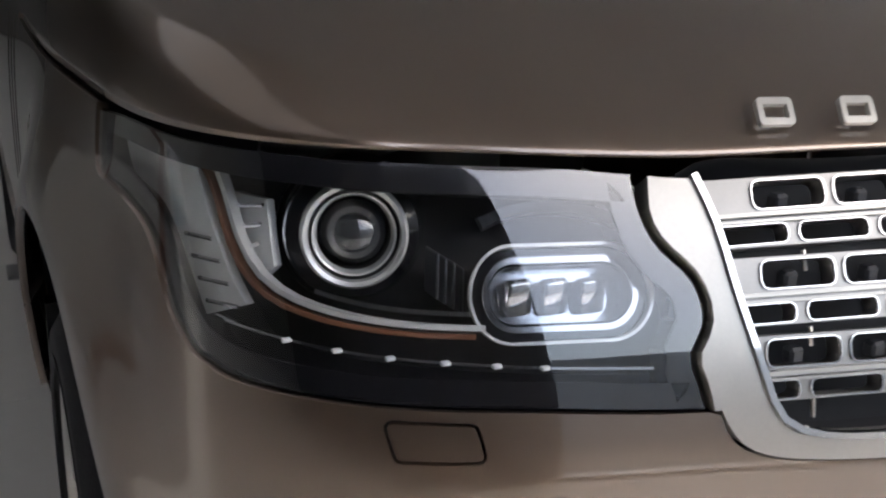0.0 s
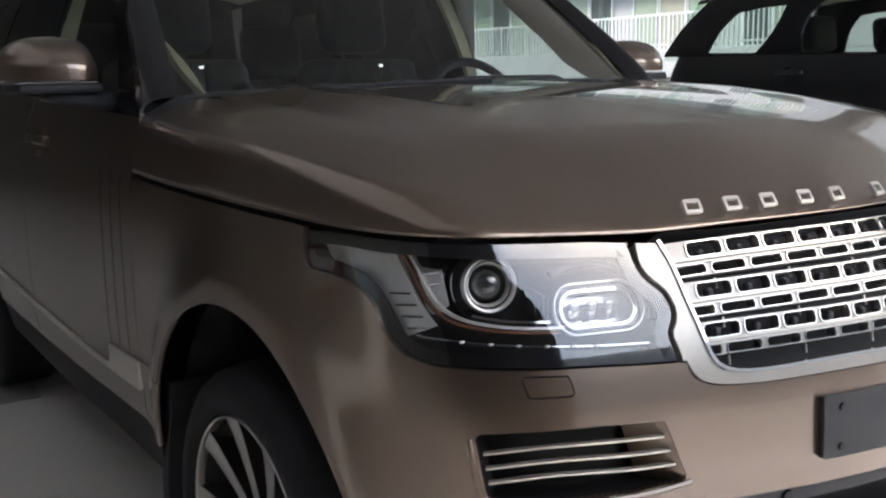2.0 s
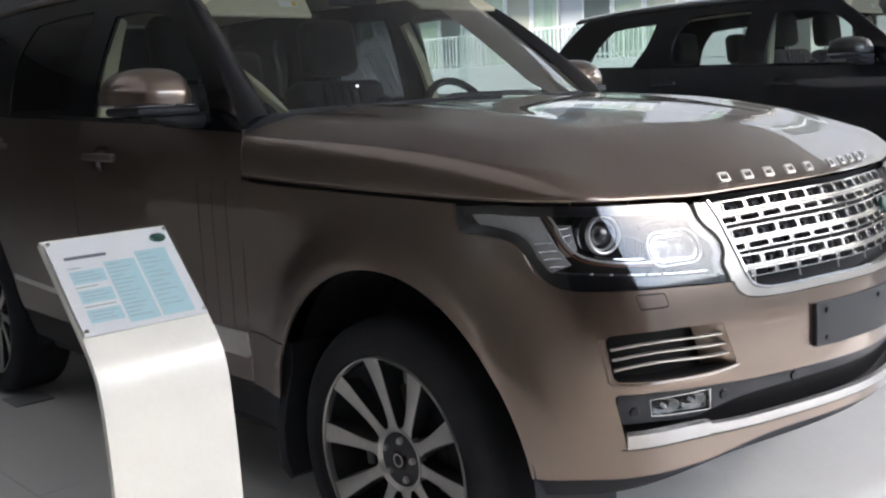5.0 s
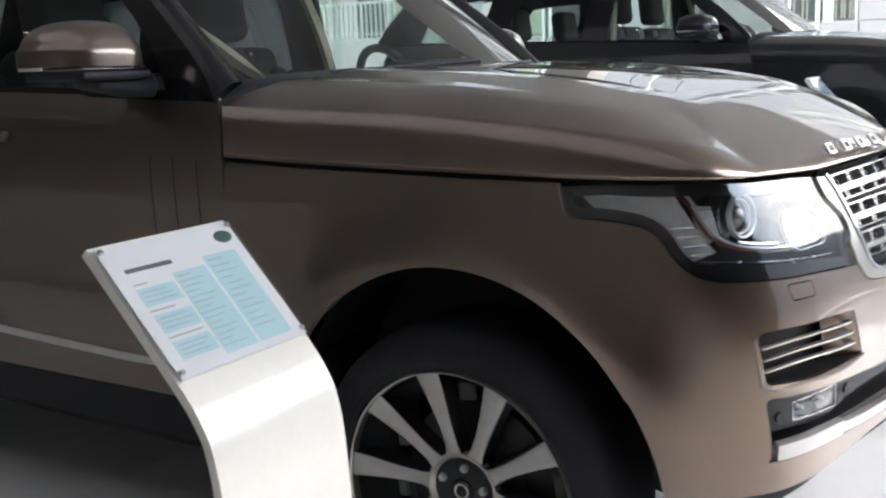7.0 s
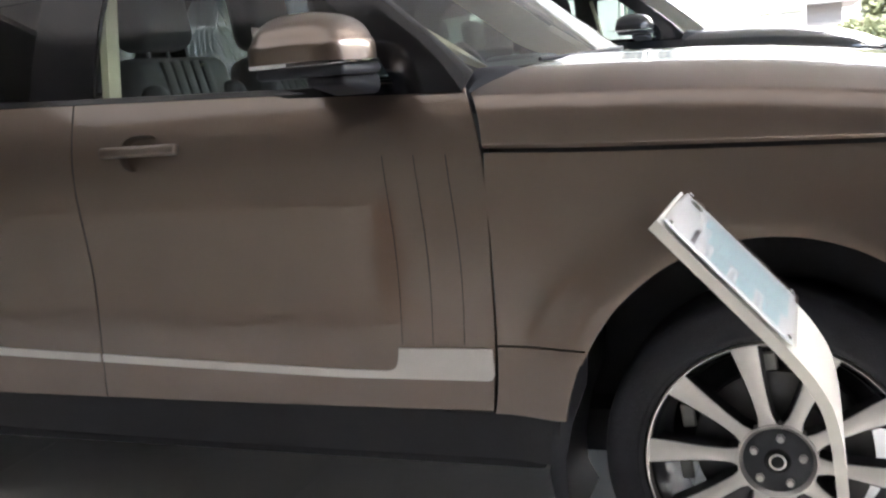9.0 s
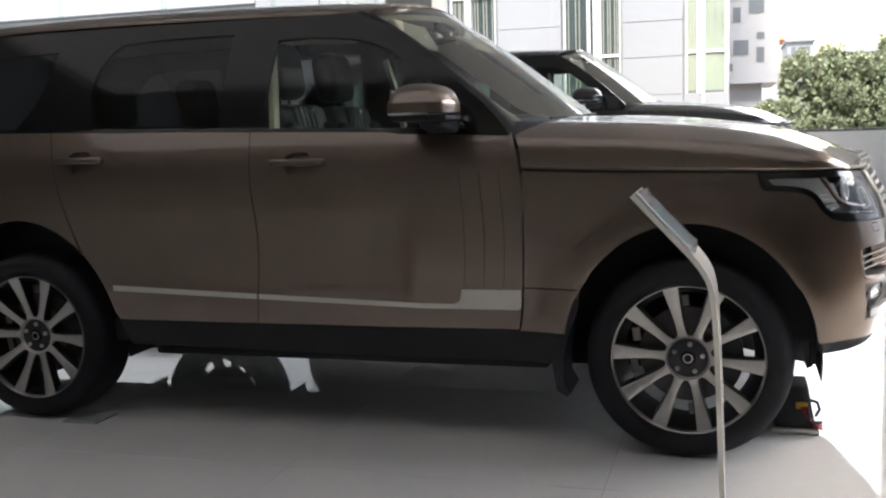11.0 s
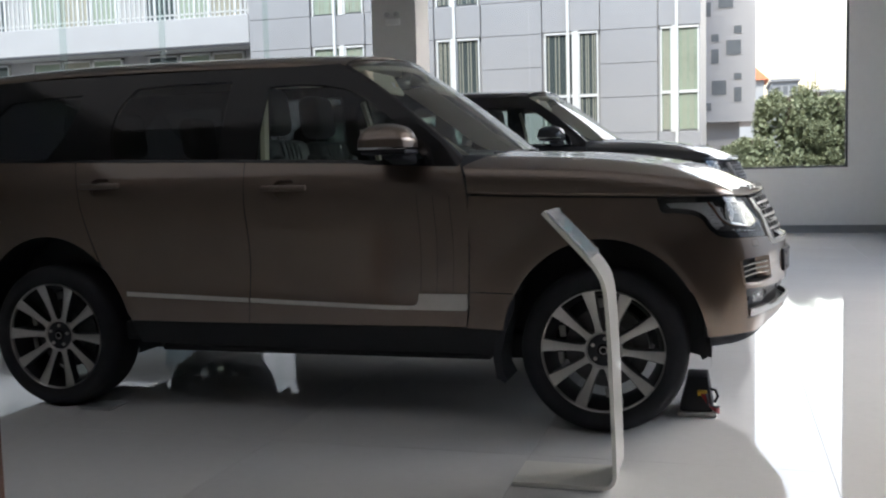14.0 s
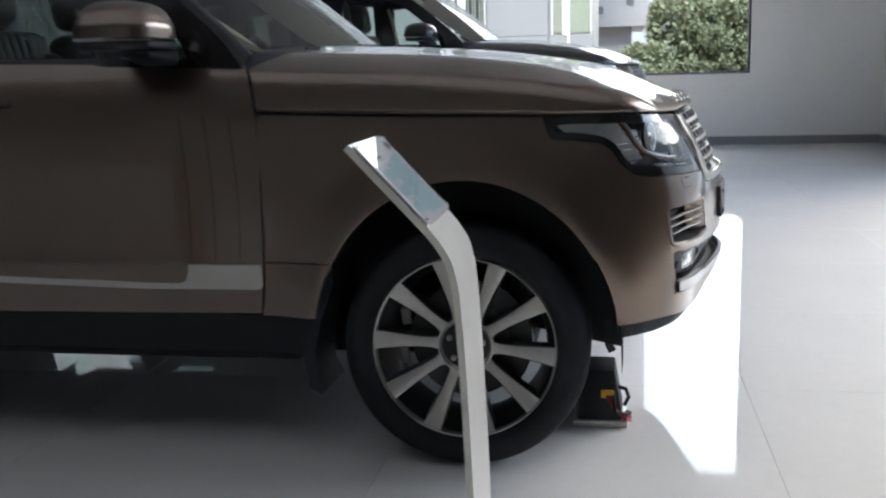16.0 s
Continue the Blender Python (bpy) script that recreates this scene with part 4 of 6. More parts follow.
        # three fine gills in the front door, drawn as strips of painted shade
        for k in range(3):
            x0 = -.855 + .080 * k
            ribbon("gill", [(s * at_x(x0), 1.115 - .003 * k), (s * at_x(x0 + .022), .84), (s * at_x(x0 + .014), .652)], .003, -.0012, GILL if paint is BROWN else CAVITY, door, "dark strip painted as groove shade", .002)
        # handles
        for hx, par in ((-1.54, door), (-2.60, rdoor)):
            u0 = at_x(hx)
            z0 = 1.158 if hx > -2 else 1.185
            panel("handle_dish", dish[0] if hx > -2 else dish[1], body, paint, par, "dished recess behind the handle", lift=-.034, depth=-.033, step=.02)
            bm = box_bm(-.122, .122, -.011, .011, -.019, .019, .0095, 3)
            for v in bm.verts:
                v.co.y += .011 - .75 * v.co.x**2
                v.co.z *= 1 - .25 * abs(v.co.x / .122) ** 3
            hd = part("door_handle", bm, paint, par, "", smooth=True)
            n = Vector(surface_normals(body, np.array([s * u0]), np.array([z0]), 1)[0])
            along = (n.cross(Vector((0, 0, 1)))).normalized()
            up = along.cross(n)
            turn = Matrix((along, n, up)).transposed().to_4x4()
            hd.matrix_basis = Matrix.Translation(on_body(s * u0, z0, .008)[0]) @ turn
        # belt trim
        ribbon("belt_trim", [(s * at_x(x), float(BELT(x)) + .004) for x in (-.66, -1.2, -1.9, -2.6, -3.3)], .020, -.006, GLOSS_BLACK, car, "black belt trim", .008)
        # window band
        skin = side_skin if s > 0 else left_skin
        rear_glass = PRIVACY_GLASS if paint is BROWN else SIDE_GLASS
        sg = -1 if s > 0 else 1
        def W(x):
            return float(BELT(x)) - .010
        front_x = [(-.655, 1.250), (-.70, 1.31), (-.83, 1.43), (-1.02, 1.575), (-1.20, 1.70), (-1.335, 1.778)]
        band = outline([(-4.02, 1.335), (-3.1, W(-3.1)), (-1.9, W(-1.9)), (-.655, 1.250)], front_x, [(-1.335, 1.778), (-2.0, 1.790), (-2.8, 1.790), (-3.35, 1.776), (-3.66, 1.756)], [(-3.66, 1.756), (-3.87, 1.55), (-4.02, 1.335)], step=.03)
        fw = outline([(-1.715, 1.300), (-1.2, 1.288), (-.83, 1.280)], [(-.83, 1.280), (-.90, 1.385), (-1.05, 1.52), (-1.18, 1.610), (-1.27, 1.648)], [(-1.27, 1.648), (-1.40, 1.672), (-1.685, 1.676)], [(-1.685, 1.676), (-1.705, 1.50), (-1.715, 1.300)], step=.02)
        rw = outline([(-2.55, 1.318), (-1.93, 1.304)], [(-1.93, 1.304), (-1.90, 1.712)], [(-1.90, 1.712), (-2.2, 1.712), (-2.46, 1.700)], [(-2.46, 1.700), (-2.55, 1.60), (-2.58, 1.45), (-2.55, 1.318)], step=.02)
        qw = outline([(-3.50, 1.350), (-2.98, 1.335)], [(-2.98, 1.335), (-2.88, 1.45), (-2.82, 1.58), (-2.80, 1.680)], [(-2.80, 1.680), (-3.05, 1.675), (-3.28, 1.655)], [(-3.28, 1.655), (-3.42, 1.52), (-3.50, 1.350)], step=.02)
        panel("pillar_panel", band, skin, GLOSS_BLACK, car, "gloss black pillars", holes=[fw, rw, qw], depth=.02, step=.05, sign=sg)
        for nm, o, gl, par in (("door_glass", fw, SIDE_GLASS, door), ("door_glass", rw, rear_glass, rdoor), ("quarter_glass", qw, rear_glass, car)):
            ob = panel(nm, grow(o, .004), skin, gl, par, "clear glass" if gl is SIDE_GLASS else "dark privacy glass", depth=0, lift=-.004, step=.08, sign=sg)
            ob.visible_shadow = False
        q = run([(-1.683, 1.29), (-1.70, 1.45), (-1.738, 1.67)], .03)
        inner = skin(q[:, 0], q[:, 1]) + np.array([.0, s * .045, 0])
        tube("pillar_trim", inner, .006, BEIGE, door, "cream door post lining", 6)
        part("post_lining", sweep_bm(inner, [(-.012, -.024), (.012, -.024), (.012, .024), (-.012, .024)], up=(0, 1, 0)), BEIGE, door, "cream door post lining")
        # windscreen pillar
        bm = bmesh.new()
        rows = []
        for k in range(25):
            t = k / 24
            inner = screen_skin(np.array([-s * .985]), np.array([t]))[0]
            fx = run(front_x, .02)
            i = np.array([t * (len(fx) - 1)])
            ex, ez = np.interp(i, range(len(fx)), fx[:, 0]), np.interp(i, range(len(fx)), fx[:, 1])
            outer = skin(ex, ez)[0]
            mid = (inner + outer) / 2 + np.array([.022, -s * .022, .014]) * (1 - .95 * t**5)
            rows.append([bm.verts.new(p) for p in (inner, inner * .72 + outer * .28 + (mid - (inner + outer) / 2) * .8, mid, inner * .25 + outer * .75 + (mid - (inner + outer) / 2) * .75, outer)])
        for a, b in zip(rows, rows[1:]):
            for j in range(4):
                bm.faces.new((a[j], a[j + 1], b[j + 1], b[j]))
        part("screen_pillar", bm, GLOSS_BLACK, car, "gloss black windscreen pillar", smooth=True)
        bm = bmesh.new()
        for p in ((-.618, .74, 1.283), (-.618, .885, 1.236), (-.618, .885, 1.19), (-.618, .74, 1.19), (-.76, .79, 1.352), (-.76, .908, 1.290), (-.74, .918, 1.22), (-.76, .79, 1.22)):
            bm.verts.new((p[0], -s * p[1], p[2]))
        bmesh.ops.convex_hull(bm, input=list(bm.verts))
        bmesh.ops.bevel(bm, geom=list(bm.edges), offset=.012, segments=2, affect="EDGES")
        part("pillar_foot", bm, PLASTIC, car, "black foot of the windscreen pillar", smooth=True)
        # beige lining along the far pillar
        if s < 0:
            bm = bmesh.new()
            rows = []
            for t in np.linspace(.015, .93, 24):
                foot = max(0, 1 - t / .24)
                back = .070 + .11 * min(1, t / .2)
                e = screen_skin(np.array([.985 - .01 * foot]), np.array([t]))[0]
                thick = .006 + .012 * foot * (1 - foot) * 2
                rows.append([bm.verts.new(p) for p in (e + np.array([-.010, 0, -.008]), e + np.array([-.010, -thick, -.008]), e + np.array([-back, -thick - .012, -.035]), e + np.array([-back, -.004, -.035]))])
            for a, b in zip(rows, rows[1:]):
                for k in range(4):
                    bm.faces.new((a[k], a[(k + 1) % 4], b[(k + 1) % 4], b[k]))
            part("pillar_lining", bm, BEIGE, car, "beige pillar lining")
        bm = bmesh.new()
        rows = []
        for q in np.linspace(0, 1, 22):
            t = .012 + .25 * q
            v = .982 - .070 * (1 - q) ** 1.7
            wide = .002 + .019 * math.sin(math.pi * q) ** .9
            half = .815 - .125 * t
            a, b = (screen_skin(np.array([-s * k]), np.array([t]))[0] for k in (v, v - wide / half))
            rows.append([bm.verts.new(p) for p in (a + (-.004, 0, -.003), b + (-.004, 0, -.003), b + (-.030, 0, -.014), a + (-.030, 0, -.014))])
        for a, b in zip(rows, rows[1:]):
            for k in range(4):
                bm.faces.new((a[k], a[(k + 1) % 4], b[(k + 1) % 4], b[k]))
        part("pillar_lining", bm, BEIGE, car, "cream lining curving into the screen's corner")
        build_mirror(car, -s, paint)
        build_headlamp(car, s)
        # mud flap
        bm = bmesh.new()
        prof = [(-.432, .648), (-.384, .648), (-.390, .57), (-.430, .47), (-.452, .37), (-.450, .285), (-.424, .235), (-.436, .222), (-.478, .245), (-.494, .34), (-.480, .45), (-.446, .56)]
        ends = [[bm.verts.new((x, -s * y, z)) for x, z in prof] for y in (.966, .74)]
        for k in range(len(prof)):
            bm.faces.new((ends[0][k], ends[0][k - 1], ends[1][k - 1], ends[1][k]))
        bm.faces.new(ends[0])
        bm.faces.new(ends[1][::-1])
        part("mud_flap", bm, PLASTIC, car, "black mud flap", smooth=True)
        # bumper side pieces
        vent = m(VENT)
        panel("vent_bowl", vent, body, LAMP_BLACK, car, "black bumper vent", lift=-.07, depth=-.065, step=.03)
        for k in range(3):
            z0, z1 = .767 - .0235 * k, .764 - .0245 * k
            end = .515 + .045 * (z1 - .69) / .102 + .006
            ribbon("vent_slat", [(s * (.857 - .004 * k), z0 - .003), (s * .80, z0 + .004), (s * .68, z0 + .004), (s * .60, z1 + .003), (s * end, z1 + .001)], .0045, -.016, SILVER, car, "bright vent slat", .010)
        def scoop(a, b, s=s):
            u = (.506 + .043 * b) * (1 - a) + (.578 + .03 * b) * a
            z = .6895 + .1035 * b - .004 * a
            return on_body(s * u, z, 0) + surface_normals(body, s * u, z, 1) * (-.001 - .052 * a**1.25)[:, None]
        sheet("vent_scoop", scoop, np.linspace(0, 1, 14), np.linspace(0, 1, 8), paint, car, "painted scoop at the vent's inner end", sign=s)
        bead = run([(.507, .6850), (.530, .6822), (.609, .6775), (.752, .6815), (.848, .6865), (.8575, .6905), (.8625, .705), (.871, .745), (.8790, .790)], .012)
        tube("vent_lip", on_body(s * bead[:, 0], bead[:, 1], -.0015), .0062, paint, car, "raised painted lip round the vent", 8)
        panel("washer_cover", m(grow(WASHER, -.0018)), body, paint, car, lift=.0005, depth=.01, step=.02)
        fl = new("fog_lamp")
        fl.parent = car
        bo = m(outline([(.752, .634), (.576, .630)], [(.576, .630), (.574, .584)], [(.574, .584), (.748, .597)], [(.748, .597), (.752, .634)], step=.02))
        panel("fog_bezel", grow(bo, .0026), body, REFLECTOR, fl, "thin bright rim", lift=-.0235, depth=.012, step=.03, holes=[grow(bo, .001)])
        panel("fog_wall", grow(bo, .004), body, PLASTIC, fl, lift=-.034, depth=.026, step=.03, holes=[grow(bo, .0005)])
        panel("fog_reflector", bo, body, FOG_SILVER, fl, "bright fog lamp bowl", lift=-.060, depth=-.024, step=.02)
        for k, u in enumerate((.705, .622)):
            p, q = on_body(s * u, .610, -.046)[0], surface_normals(body, np.array([s * u]), np.array([.61]), 1)[0]
            ob = part("fog_bowl", lathe_bm([(.004, .012), (.012, .008), (.022, -.004), (.034, -.016)], 28), FOG_SILVER, fl, "bright faceted bowl", smooth=True)
            ob.matrix_basis = Matrix.Translation(p) @ Vector(q).to_track_quat("-Y", "Z").to_matrix().to_4x4() @ Matrix.Diagonal((1.1, 1, .58, 1))
            bulb = part("fog_bulb", lathe_bm([(0, -.016), (.003, -.015), (.0045, -.011), (.0045, .012)], 16), FROST, fl, smooth=True)
            bulb.matrix_basis = Matrix.Translation(p) @ Vector(q).to_track_quat("-Y", "Z").to_matrix().to_4x4()
        panel("fog_cover", bo, body, FOG_LENS, fl, "clear fog lamp cover", lift=-.026, depth=0, step=.04).visible_shadow = False
        for u, z in ((.797, .612), (.535, .612), (.30, .614)):
            p, n = on_body(s * u, z, -.022)[0], surface_normals(body, np.array([s * u]), np.array([z]), 1)[0]
            ob = part("parking_sensor", lathe_bm([(0, -.004), (.010, -.004), (.012, -.001), (.0125, .01)], 24), PLASTIC, car, smooth=True)
            ob.matrix_basis = Matrix.Translation(p) @ Vector(n).to_track_quat("-Y", "Z").to_matrix().to_4x4()
    # front bumper, one piece from arch to arch
    arch_low = [q for q in to_u(FRONT_ARCH) if q[0] < 1.2 and q[1] <= .650] + [split]
    half = LAMP_LOW[::1]
    low = [(1.045, .458), (.894, .460), (.70, .463), (.56, .470), (.44, .486), (.158, .497), (0, .498)]
    bumper = outline(half, [(.520, .880)] + GRILLE_LOW + [(-.520, .880)], [(-u, z) for u, z in half[::-1]], [(-.990, .908)] + [(-split[0], split[1])], [(-u, z) for u, z in arch_low[::-1]], [(-arch_low[0][0], arch_low[0][1])] + [(-u, z) for u, z in low[1:]] + [(u, z) for u, z in low[::-1][1:-1]] + [arch_low[0]], arch_low, [split, (.990, .908)])
    panel("front_bumper", bumper, body, paint, car, holes=[VENT, mirror(VENT), SLOT, grow(WASHER, .0012), mirror(grow(WASHER, .0012))], step=.025)
    panel("bumper_slot", SLOT, body, LAMP_BLACK, car, "black bumper recess", lift=-.045, depth=-.040, step=.04)
    bar_top = [(.842, .6585), (.752, .656), (.611, .647), (.449, .637), (.273, .635), (0, .634)]
    bar_low = [(.838, .584), (.752, .583), (.60, .576), (.55, .585), (.44, .597), (.273, .602), (0, .603)]
    upper = outline(bar_top + [(-u, z) for u, z in bar_top[-2::-1]], [(-.842, .6585), (-.838, .584)], [(-u, z) for u, z in bar_low] + bar_low[-2::-1], [(.838, .584), (.842, .6585)], step=.02)
    fog = [(.757, .639), (.571, .635), (.569, .579), (.753, .592)]
    fog = outline(*[[fog[k], fog[(k + 1) % 4]] for k in range(4)], step=.02)
    panel("slot_bar", upper, body, GREY_PLASTIC, car, "dark grey bar across the slot", holes=[fog, mirror(fog)], lift=-.022, depth=.014, step=.04)
    sk = [(.818, .5555), (.684, .5555), (.52, .542), (.40, .540), (.226, .541), (0, .542)]
    ribbon("bright_blade", sk + [(-u, z) for u, z in sk[::-1][1:]], .028, -.004, BLADE, car, "satin silver blade across the bumper", .012)
    for s in (1, -1):
        ribbon("blade_end", [(s * u, z) for u, z in ((.824, .5535), (.75, .5545), (.66, .5545), (.605, .552))], .040, -.003, BLADE, car, "thicker silver end of the blade", .015)
    seam = [(.834, .5310), (.75, .5305), (.66, .5305), (.604, .5285), (.52, .5245), (.40, .5225), (.226, .5235), (0, .5245)]
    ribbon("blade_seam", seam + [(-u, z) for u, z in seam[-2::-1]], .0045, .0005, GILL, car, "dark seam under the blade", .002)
    edge = [(1.030, .452), (.894, .455), (.70, .458), (.56, .465), (.44, .481), (.158, .492), (0, .493)]
    under = [(1.025, .408), (.90, .412), (.76, .428), (.5, .457), (0, .477)]
    lipo = soft_poly(edge + [(-u, z) for u, z in edge[-2::-1]] + [(-u, z) for u, z in under] + [(u, z) for u, z in under[-2::-1]], .01, .02)
    panel("bumper_lip", lipo, body, PLASTIC, car, "black lower bumper lip", lift=-.016, depth=.03, step=.05)
    part("torn_trim", sweep_bm([(.455, -.74, .425), (.462, -.745, .385), (.458, -.752, .35), (.470, -.75, .325)], [(-.014, -.002), (.010, -.002), (.012, .002), (-.012, .002)], up=(0, 1, 0)), PLASTIC, car, "loose black trim hanging under the bumper")
    # grille
    grille = new("grille")
    grille.parent = car
    tagged(grille, "silver mesh grille with slotted bars")
    so = outline([(-.562, 1.064)] + [(-u, z) for u, z in LAMP_IN[::-1]][1:], [(-.520, .880)] + GRILLE_LOW[::-1], LAMP_IN[:-1] + [(.562, 1.064)], [(.562, 1.064), (.522, 1.062)], GRILLE_OPEN, [(-.522, 1.062), (-.562, 1.064)])
    op = outline(GRILLE_OPEN, [(-.520, 1.062), (-.50, 1.0668), (-.45, 1.0678), (-.3, 1.0700), (0, 1.0750), (.3, 1.0700), (.45, 1.0678), (.50, 1.0668), (.520, 1.062)])
    panel("grille_frame", grow(so, -.003), body, FRAME_SILVER, grille, "satin silver grille frame", lift=.004, depth=.03, step=.02)
    q = run(GRILLE_OPEN, .02)
    ribbon("frame_edge", list(map(tuple, q[::2])) + [tuple(q[-1])], .007, .002, CHROME, grille, "bright inner edge", .006)
    # this black sheet paints in the shade behind the mesh
    panel("grille_void", grow(op, .01), body, CAVITY, grille, "black sheet standing for shade behind the mesh", lift=-.07, depth=-.06, step=.05)
    for k, (zr, half_w) in enumerate(((1.047, .502), (.984, .486), (.921, .470))):
        rise = lambda u, zr=zr, k=k: zr + (.011 - .003 * k) * (1 - (np.asarray(u) / .5) ** 2)
        skin = lambda u, v, rise=rise: body(u, rise(u) + v)
        frame_o = np.array([tuple(p) for p in run([(-half_w - .004, .0152), (half_w + .004, .0152)], .02)] + [tuple(p) for p in run([(half_w - .012, -.0400), (-half_w + .012, -.0400)], .02)])
        slots = []
        n, pitch = 14, .0775
        for j in range(n):
            c = pitch * (j - 6.5)
            wide = min(pitch * .90, 2 * (half_w - abs(c)) - .003)
            if wide > .022:
                slots.append(rounded(c, .0008, wide, .0240, .0070, 3))
            if j < n - 1:
                slots.append(rounded(c + pitch / 2, -.0302, pitch * .88, .0168, .0060, 3))
        panel("mesh_band", frame_o, skin, MESH_GREY, grille, "silver band with two rows of slots", holes=slots, lift=-.016, depth=.022, step=.02)
        for sl in slots:
            panel("slot_rim", sl, skin, CHROME, grille, "", holes=[grow(sl, -.0009)], lift=-.0135, depth=.004, step=.05)
        ribbon("mesh_rib", [(u, float(rise(u)) - .0152) for u in np.linspace(-half_w + .004, half_w - .004, 12)], .0045, -.015, FRAME_SILVER, grille, "bright rib", .006)
        ribbon("mesh_rib", [(u, float(rise(u)) - .0205) for u in np.linspace(-half_w + .006, half_w - .006, 12)], .003, -.016, FRAME_SILVER, grille, "bright rib", .006)
        for j in range(n):
            u = pitch * (j - 6.4)
            if abs(u) > half_w - .03:
                continue
            p = on_body(u, float(rise(u)), -.030)[0]
            bm = box_bm(p[0] - .004, p[0] + .010, p[1] - .004, p[1] + .012, p[2] - .009, p[2] + .006, .003, 1)
            part("slot_fin", bm, GREY_PLASTIC, grille)
            if j % 2 == 0 and j:
                q = [on_body(u - pitch * .3, float(rise(u)) - .043, -.03)[0], on_body(u - pitch * .3, float(rise(u)) - .060, -.03)[0]]
                tube("mesh_strut", q, .002, SILVER, grille, n=6, up=(1, 0, 0))
    ob = part("grille_badge", lathe_bm([(0, -.006), (.024, -.006), (.027, -.004), (.029, .006)], 40), BADGE_GREEN, grille, "plain oval badge", smooth=True)
    nb = surface_normals(body, np.array([-.30]), np.array([.98]), 1)[0]
    ob.matrix_basis = Matrix.Translation(on_body(-.30, .975, -.002)[0]) @ Vector(nb).to_track_quat("-Y", "Z").to_matrix().to_4x4() @ Matrix.Diagonal((1.5, 1, .85, 1))
    # plate holder, left blank
    plate = panel("number_plate", soft_poly([(.26, .794), (-.26, .794), (-.26, .686), (.26, .686)], .006, .02), body, GREY_PLASTIC, car, "blank dark plate holder", lift=.013, depth=.012, step=.03)
    for u, z in ((.225, .774), (.225, .706), (-.225, .774), (-.225, .706), (0, .776)):
        p = on_body(u, z, .014)[0]
        ob = part("plate_screw", lathe_bm([(0, -.003), (.006, -.003), (.007, .001)], 16), CAVITY, plate, smooth=True)
        ob.matrix_basis = Matrix.Translation(p) @ Vector((1, 0, 0)).to_track_quat("-Y", "Z").to_matrix().to_4x4()
    # bonnet: rolled rim and crown in one skin
    ur = gapx
    us = np.r_[-np.linspace(ur, 0, 110)[:-1], np.linspace(0, ur, 110)]
    ks = np.linspace(0, 1, 26) ** 1.9
    uu, kk = np.meshgrid(us, ks, indexing="ij")
    rim = bonnet_skin(uu.ravel(), kk.ravel())
    nk = len(ks)
    loop2 = [tuple(rim[i * nk + nk - 1][:2]) for i in range(len(us))]
    rear = run([loop2[-1], (-.475, -.62), (-.440, -.35), (-.425, 0), (-.440, .35), (-.475, .62), loop2[0]], .03)
    edge = np.array(loop2 + [tuple(p) for p in rear[1:-1]])
    lo, hi = edge.min(0), edge.max(0)
    ga, gb = np.meshgrid(np.arange(lo[0], hi[0], .04), np.arange(lo[1], hi[1], .04))
    g = np.c_[ga.ravel(), gb.ravel()]
    g = g[inside(edge, g)]
    g = g[edge_gap(edge, g) > .014]
    flat = [Vector(v) for v in edge] + [Vector(v) for v in g]
    v2, _, tris, _, _, _ = delaunay_2d_cdt(flat, [(i, (i + 1) % len(edge)) for i in range(len(edge))], [], 0, 1e-7)
    v2 = np.array([tuple(v) for v in v2])
    tris = np.array([t for t in tris if inside(edge, v2[list(t)].mean(0)[None])[0]])
    top3 = crown_skin(v2[:, 0], v2[:, 1])
    tn = surface_normals(crown_skin, v2[:, 0], v2[:, 1], -1)
    tn *= np.sign(tn[:, 2:3])
    rn = np.zeros_like(rim)
    e = 1e-3
    du = bonnet_skin(np.clip(uu.ravel() + e, -ur, ur), kk.ravel()) - bonnet_skin(np.clip(uu.ravel() - e, -ur, ur), kk.ravel())
    ka, kb = np.clip(kk.ravel() + e, 0, 1), np.clip(kk.ravel() - e, 0, 1)
    dk = bonnet_skin(uu.ravel(), ka) - bonnet_skin(uu.ravel(), kb)
    rn = np.cross(dk, du)
    rn /= np.maximum(np.linalg.norm(rn, axis=1), 1e-12)[:, None]
    verts = [tuple(p) for p in rim] + [tuple(p) for p in top3]
    faces, corner = [], []
    for i in range(len(us) - 1):
        for j in range(nk - 1):
            f = (i * nk + j, (i + 1) * nk + j, (i + 1) * nk + j + 1, i * nk + j + 1)
            gn = np.cross(rim[f[1]] - rim[f[0]], rim[f[2]] - rim[f[0]])
            if gn @ rn[f[2]] < 0:
                f = f[::-1]
            faces.append(f)
            corner += [rn[q] for q in f]
    off = len(rim)
    for t in tris:
        a, b, c = top3[t]
        t = t if np.cross(b - a, c - a)[2] > 0 else t[::-1]
        faces.append(tuple(off + q for q in t))
        corner += [tn[q] for q in t]
    base = len(verts)
    for i in range(len(us)):
        nx = np.interp(abs(us[i]), PLAN_U, PLAN_NX)
        ny = -np.sign(us[i]) * np.interp(abs(us[i]), PLAN_U, PLAN_NY)
        verts.append(tuple(rim[i * nk] - np.array([nx, ny, 0]) * .03 - np.array([0, 0, .004])))
    for i in range(len(us) - 1):
        f = (i * nk, base + i, base + i + 1, (i + 1) * nk)
        faces.append(f)
        corner += [np.array([0, 0, -1.0])] * 4
    bonnet = mesh_object("bonnet", verts, faces, paint, car, "", corner)
